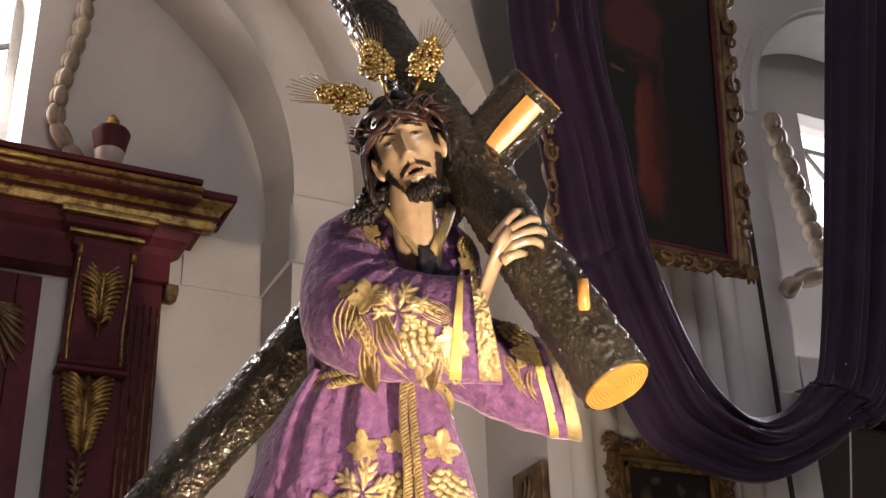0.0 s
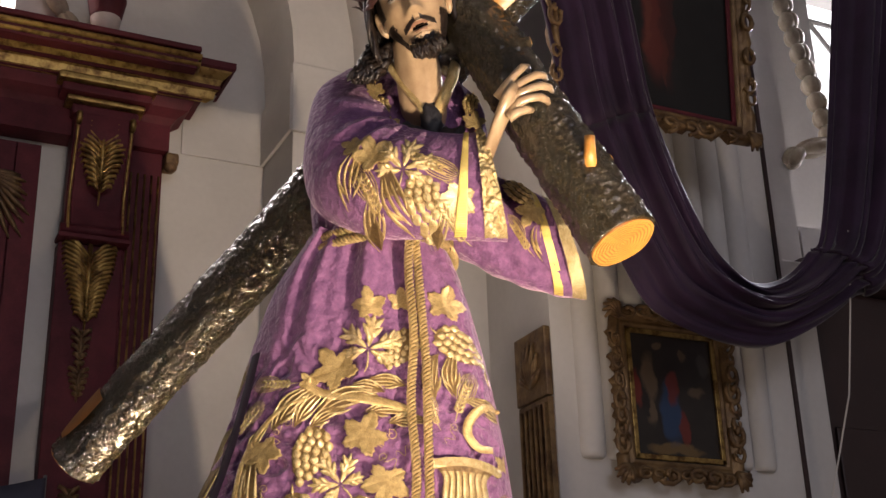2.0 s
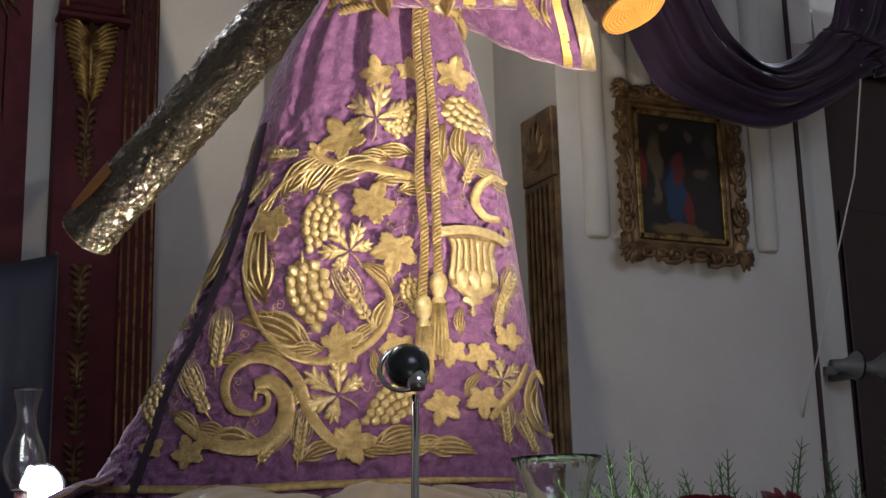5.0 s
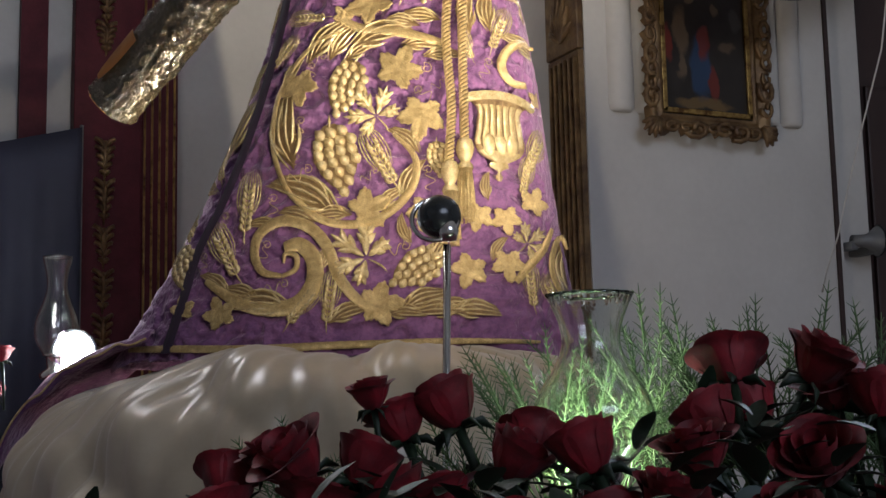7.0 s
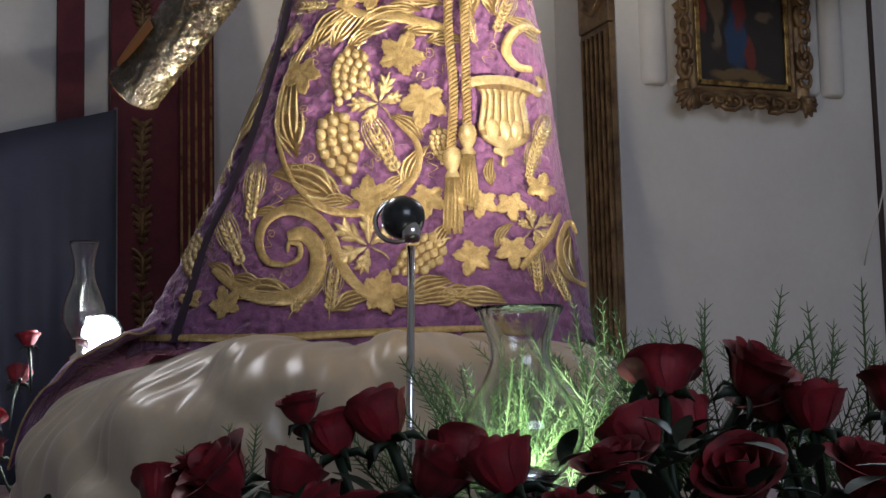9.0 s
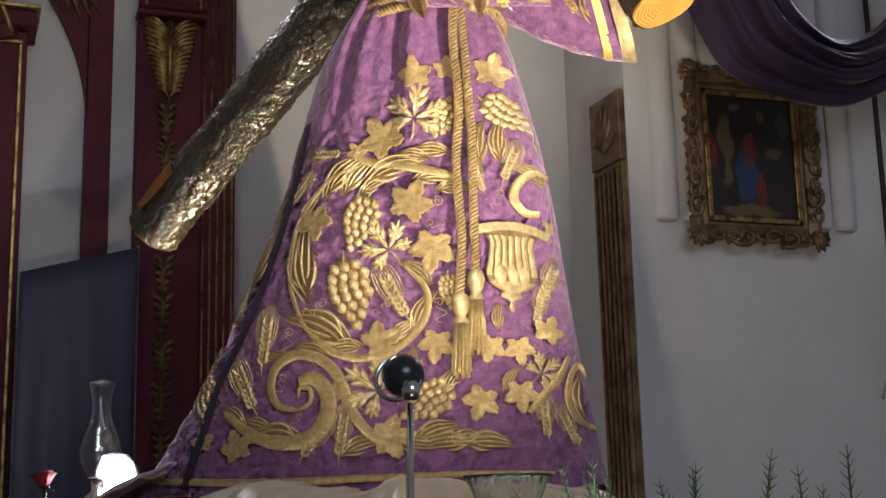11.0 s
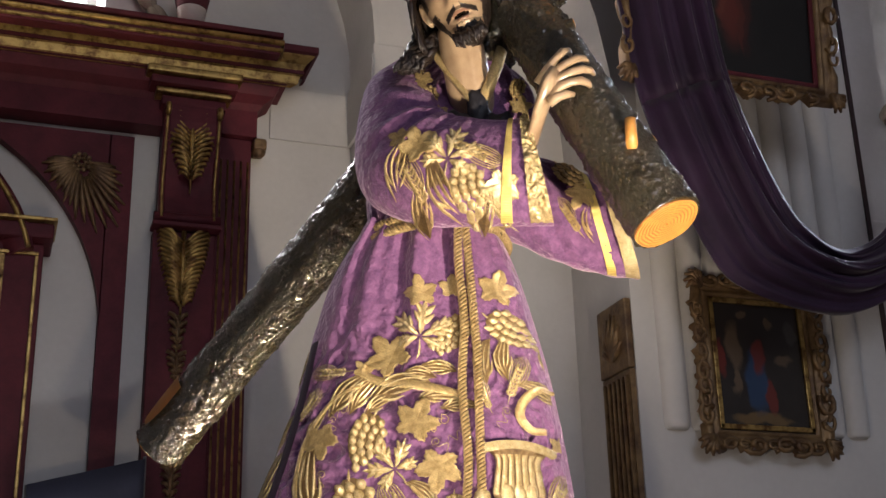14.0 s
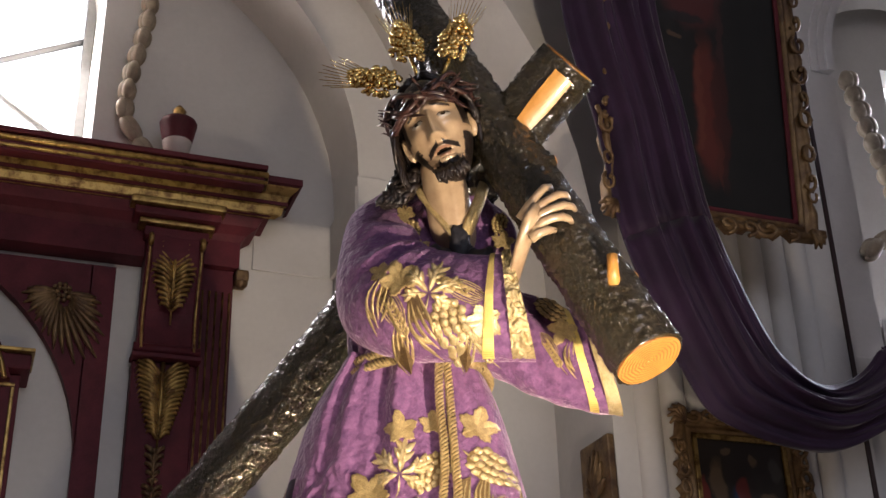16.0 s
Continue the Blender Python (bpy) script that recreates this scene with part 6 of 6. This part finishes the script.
def rose_petal(bm, a, tilt, r, h, w, mat=0):
    """A cupped round petal about the bud at angle a, its rim rolled out."""
    rows = []
    for k in range(8):
        q = k / 7
        row = []
        for j in range(9):
            s = -1 + j / 4
            ang = a + s * w * (0.55 + 0.45 * math.sin(math.pi * min(1, 0.15 + 0.6 * q)))
            top = h * (1 - 0.16 * abs(s) ** 3)
            rr = r * math.sin(math.pi * (0.12 + 0.46 * q)) + 0.25 * tilt * q
            roll = tilt * max(0, q - 0.72) / 0.28 * (1 - 0.5 * s * s)
            row.append(((rr + roll) * math.cos(ang), (rr + roll) * math.sin(ang), top * q - 0.45 * roll * max(0, q - 0.72) / 0.28))
        rows.append(row)
    sheet(bm, rows, mat=mat)


def rose(name, seed, openness):
    rnd = random.Random(seed)
    ob = thing(name, "deep red rose bloom with green sepals in the float's flower bed", "rose", (0, 0, 0), group="red roses")
    for k in range(17):
        ring = 0 if k < 3 else (1 if k < 7 else (2 if k < 12 else 3))
        bm = bmesh.new()
        rose_petal(bm, 2.4 * k + 0.3 * rnd.random(), openness * (0.000, 0.003, 0.007, 0.011)[ring], (0.009, 0.015, 0.021, 0.026)[ring], (0.047, 0.048, 0.046, 0.041)[ring] * rnd.uniform(0.94, 1.05), (1.5, 1.15, 1.0, 0.95)[ring])
        part("petal", bm, ROSE, ob)
    for k in range(5):
        bm = bmesh.new()
        a = 2 * math.pi * k / 5
        tube(bm, [(0.006 * math.cos(a), 0.006 * math.sin(a), 0.0), (0.022 * math.cos(a), 0.022 * math.sin(a), -0.002), (0.03 * math.cos(a), 0.03 * math.sin(a), -0.014)], [0.005, 0.006, 0.001], 5, flat=0.35)
        part("sepal", bm, LEAF, ob)
    bm = bmesh.new()
    tube(bm, [(0, 0, 0.004), (0.003, 0.002, -0.05), (0.0, 0.0, -0.14)], [0.006, 0.004, 0.0035], 6)
    part("stem", bm, LEAF, ob)
    return ob


kinds = [rose("rose", 3, 1.0), rose("rose", 8, 0.55), rose("rose", 15, 1.25)]
spots = [(-0.175, 1.50, 1.70, 0.8), (0.035, 1.40, 1.645, 1.25), (0.187, 1.50, 1.725, 1.2), (0.268, 1.52, 1.728, 1.25), (0.165, 1.46, 1.672, 1.25), (0.138, 1.42, 1.640, 1.2), (0.255, 1.44, 1.635, 1.35), (-0.048, 1.44, 1.640, 1.2), (-0.275, 1.50, 1.645, 0.9), (-0.144, 1.52, 1.672, 1.1), (-0.090, 1.52, 1.690, 1.3)]
spots += [(-0.226, 1.42, 1.590, 1.3), (-0.313, 1.42, 1.585, 1.3), (0.141, 1.36, 1.560, 1.2), (-0.235, 1.46, 1.645, 1.3), (-0.14, 1.42, 1.605, 1.2), (0.33, 1.50, 1.690, 1.2), (0.36, 1.46, 1.63, 1.3), (0.42, 1.55, 1.70, 1.2), (0.05, 1.36, 1.58, 1.2), (-0.05, 1.36, 1.575, 1.2)]
spots += [(-0.33, 1.52, 1.62, 1.1), (-0.19, 1.46, 1.635, 1.2), (-0.10, 1.40, 1.60, 1.1), (0.09, 1.36, 1.60, 1.1), (0.21, 1.50, 1.68, 1.15), (0.30, 1.54, 1.70, 1.15), (-0.02, 1.48, 1.655, 1.1), (0.20, 1.36, 1.585, 1.1), (-0.35, 1.38, 1.555, 1.1), (-0.18, 1.36, 1.555, 1.1), (0.31, 1.40, 1.58, 1.2)]
spots += [(-0.40, 1.44, 1.55, 1.2), (-0.5, 1.5, 1.53, 1.1), (0.24, 1.38, 1.56, 1.2), (0.50, 1.5, 1.62, 1.2), (-1.25, 3.42, 1.86, 1.0), (-1.27, 3.40, 1.77, 1.2), (-1.30, 3.35, 1.58, 1.3), (-1.36, 3.45, 1.66, 1.2)]
rnd = random.Random(21)
for k, (u, d, z, size) in enumerate(spots):
    size *= 0.88
    m = TURNED @ pose(u, d, z - 0.022 * size, rnd.uniform(-5, 38), rnd.uniform(-30, 30), rnd.uniform(0, 360)) @ Matrix.Scale(size, 4)
    src = kinds[k % 3]
    if k < 3:
        src.matrix_world = m
    else:
        cp = copy_thing(src, m)
        cp.matrix_world = m
        # keep the scale that the pose carries
        cp.scale = m.to_scale()


def leaf_blade(bm, p, way, up, ln, wd):
    p, way = Vector(p), Vector(way).normalized()
    s = way.cross(Vector(up)).normalized()
    n = s.cross(way)
    rows = []
    for k in range(6):
        q = k / 5
        w = wd * math.sin(math.pi * (0.06 + 0.90 * q)) ** 0.8
        c = p + way * ln * q - n * 0.25 * ln * q * q
        rows.append([c - s * w + n * 0.25 * w, c, c + s * w + n * 0.25 * w])
    sheet(bm, rows)


bm = bmesh.new()
for k in range(900):
    u, d = rnd.uniform(-0.62, 0.62), rnd.uniform(1.28, 1.72)
    top = 1.575 + 0.075 * max(0, 1 - abs(u - 0.1) / 0.5) + (0.04 if u > 0.12 else 0)
    z = rnd.uniform(1.46, top)
    leaf_blade(bm, (u, d, z), (rnd.uniform(-1, 1), rnd.uniform(-1, 0.6), rnd.uniform(-0.1, 0.9)), (0, 0, 1), rnd.uniform(0.03, 0.06), rnd.uniform(0.009, 0.016))
ob = part("rose_foliage", bm, LEAF, base=(0, 1.5, 1.45), kind="stuff")
ob.matrix_world = TURNED @ Matrix.Translation(BASE[ob.name])
tagged(ob, "dark green rose leaves filling the flower bed", "foliage")
for k, (u, d, z) in enumerate(((0.105, 1.40, 1.60), (0.125, 1.41, 1.585), (0.16, 1.40, 1.595), (0.175, 1.40, 1.58), (0.09, 1.40, 1.58), (-0.27, 1.38, 1.545), (-0.06, 1.36, 1.535), (0.40, 1.45, 1.60))):
    bm = bmesh.new()
    for j in range(3):
        leaf_blade(bm, (u, d, z), (math.cos(2.1 * j + k), -0.4, 0.5 + 0.3 * math.sin(k + j)), (0, -0.5, 1), 0.036, 0.015)
    tube(bm, [(u, d, z), (u, d + 0.01, 1.46)], 0.0015, 4)
    ob = part("eucalyptus_sprig", bm, EUCALYPT, base=(u, d, 1.46))
    ob.matrix_world = TURNED @ Matrix.Translation(BASE[ob.name])
    tagged(ob, "grey-green eucalyptus sprig tucked between the roses", "sprig", "sprigs")


def fern(bm, p, way, ln, n, hair):
    p, way = Vector(p), Vector(way).normalized()
    side = way.cross(Vector((0, 1, 0))).normalized()
    droop = Vector((0, 0, -0.12 * ln))
    spine = [p + way * ln * q + droop * q * q for q in (j / 8 for j in range(9))]
    tube(bm, spine, [0.0014] * 8 + [0.0004], 4)
    for k in range(n):
        q = 0.15 + 0.83 * k / n
        c = p + way * ln * q + droop * q * q
        for sd in (-1, 1):
            w = (way * 0.8 + side * sd * rnd.uniform(0.3, 0.9) + Vector((0, rnd.uniform(-0.6, 0.6), 0))).normalized()
            tube(bm, [c, c + w * hair * (1.1 - 0.7 * q)], [0.0009, 0.0004], 3)


for u, d, z, spread, count, ln in ((0.20, 1.64, 1.58, 0.20, 34, 0.26), (0.04, 1.64, 1.58, 0.12, 40, 0.21), (0.30, 1.62, 1.58, 0.28, 34, 0.255), (-0.06, 1.62, 1.55, 0.06, 12, 0.17), (-0.26, 1.62, 1.55, 0.05, 9, 0.14)):
    bm = bmesh.new()
    for k in range(count):
        fern(bm, (u + rnd.uniform(-0.4, 0.4) * spread, d + rnd.uniform(-0.03, 0.05), z), (rnd.uniform(-0.7, 0.7), rnd.uniform(-0.4, 0.4), 1), ln * rnd.uniform(0.7, 1.1), 16, 0.026)
    ob = part("asparagus_fern", bm, FERN, base=(u, d, z - 0.05), kind="stuff")
    ob.matrix_world = TURNED @ Matrix.Translation(BASE[ob.name])
    tagged(ob, "feathery green asparagus fern among the roses", "fern")
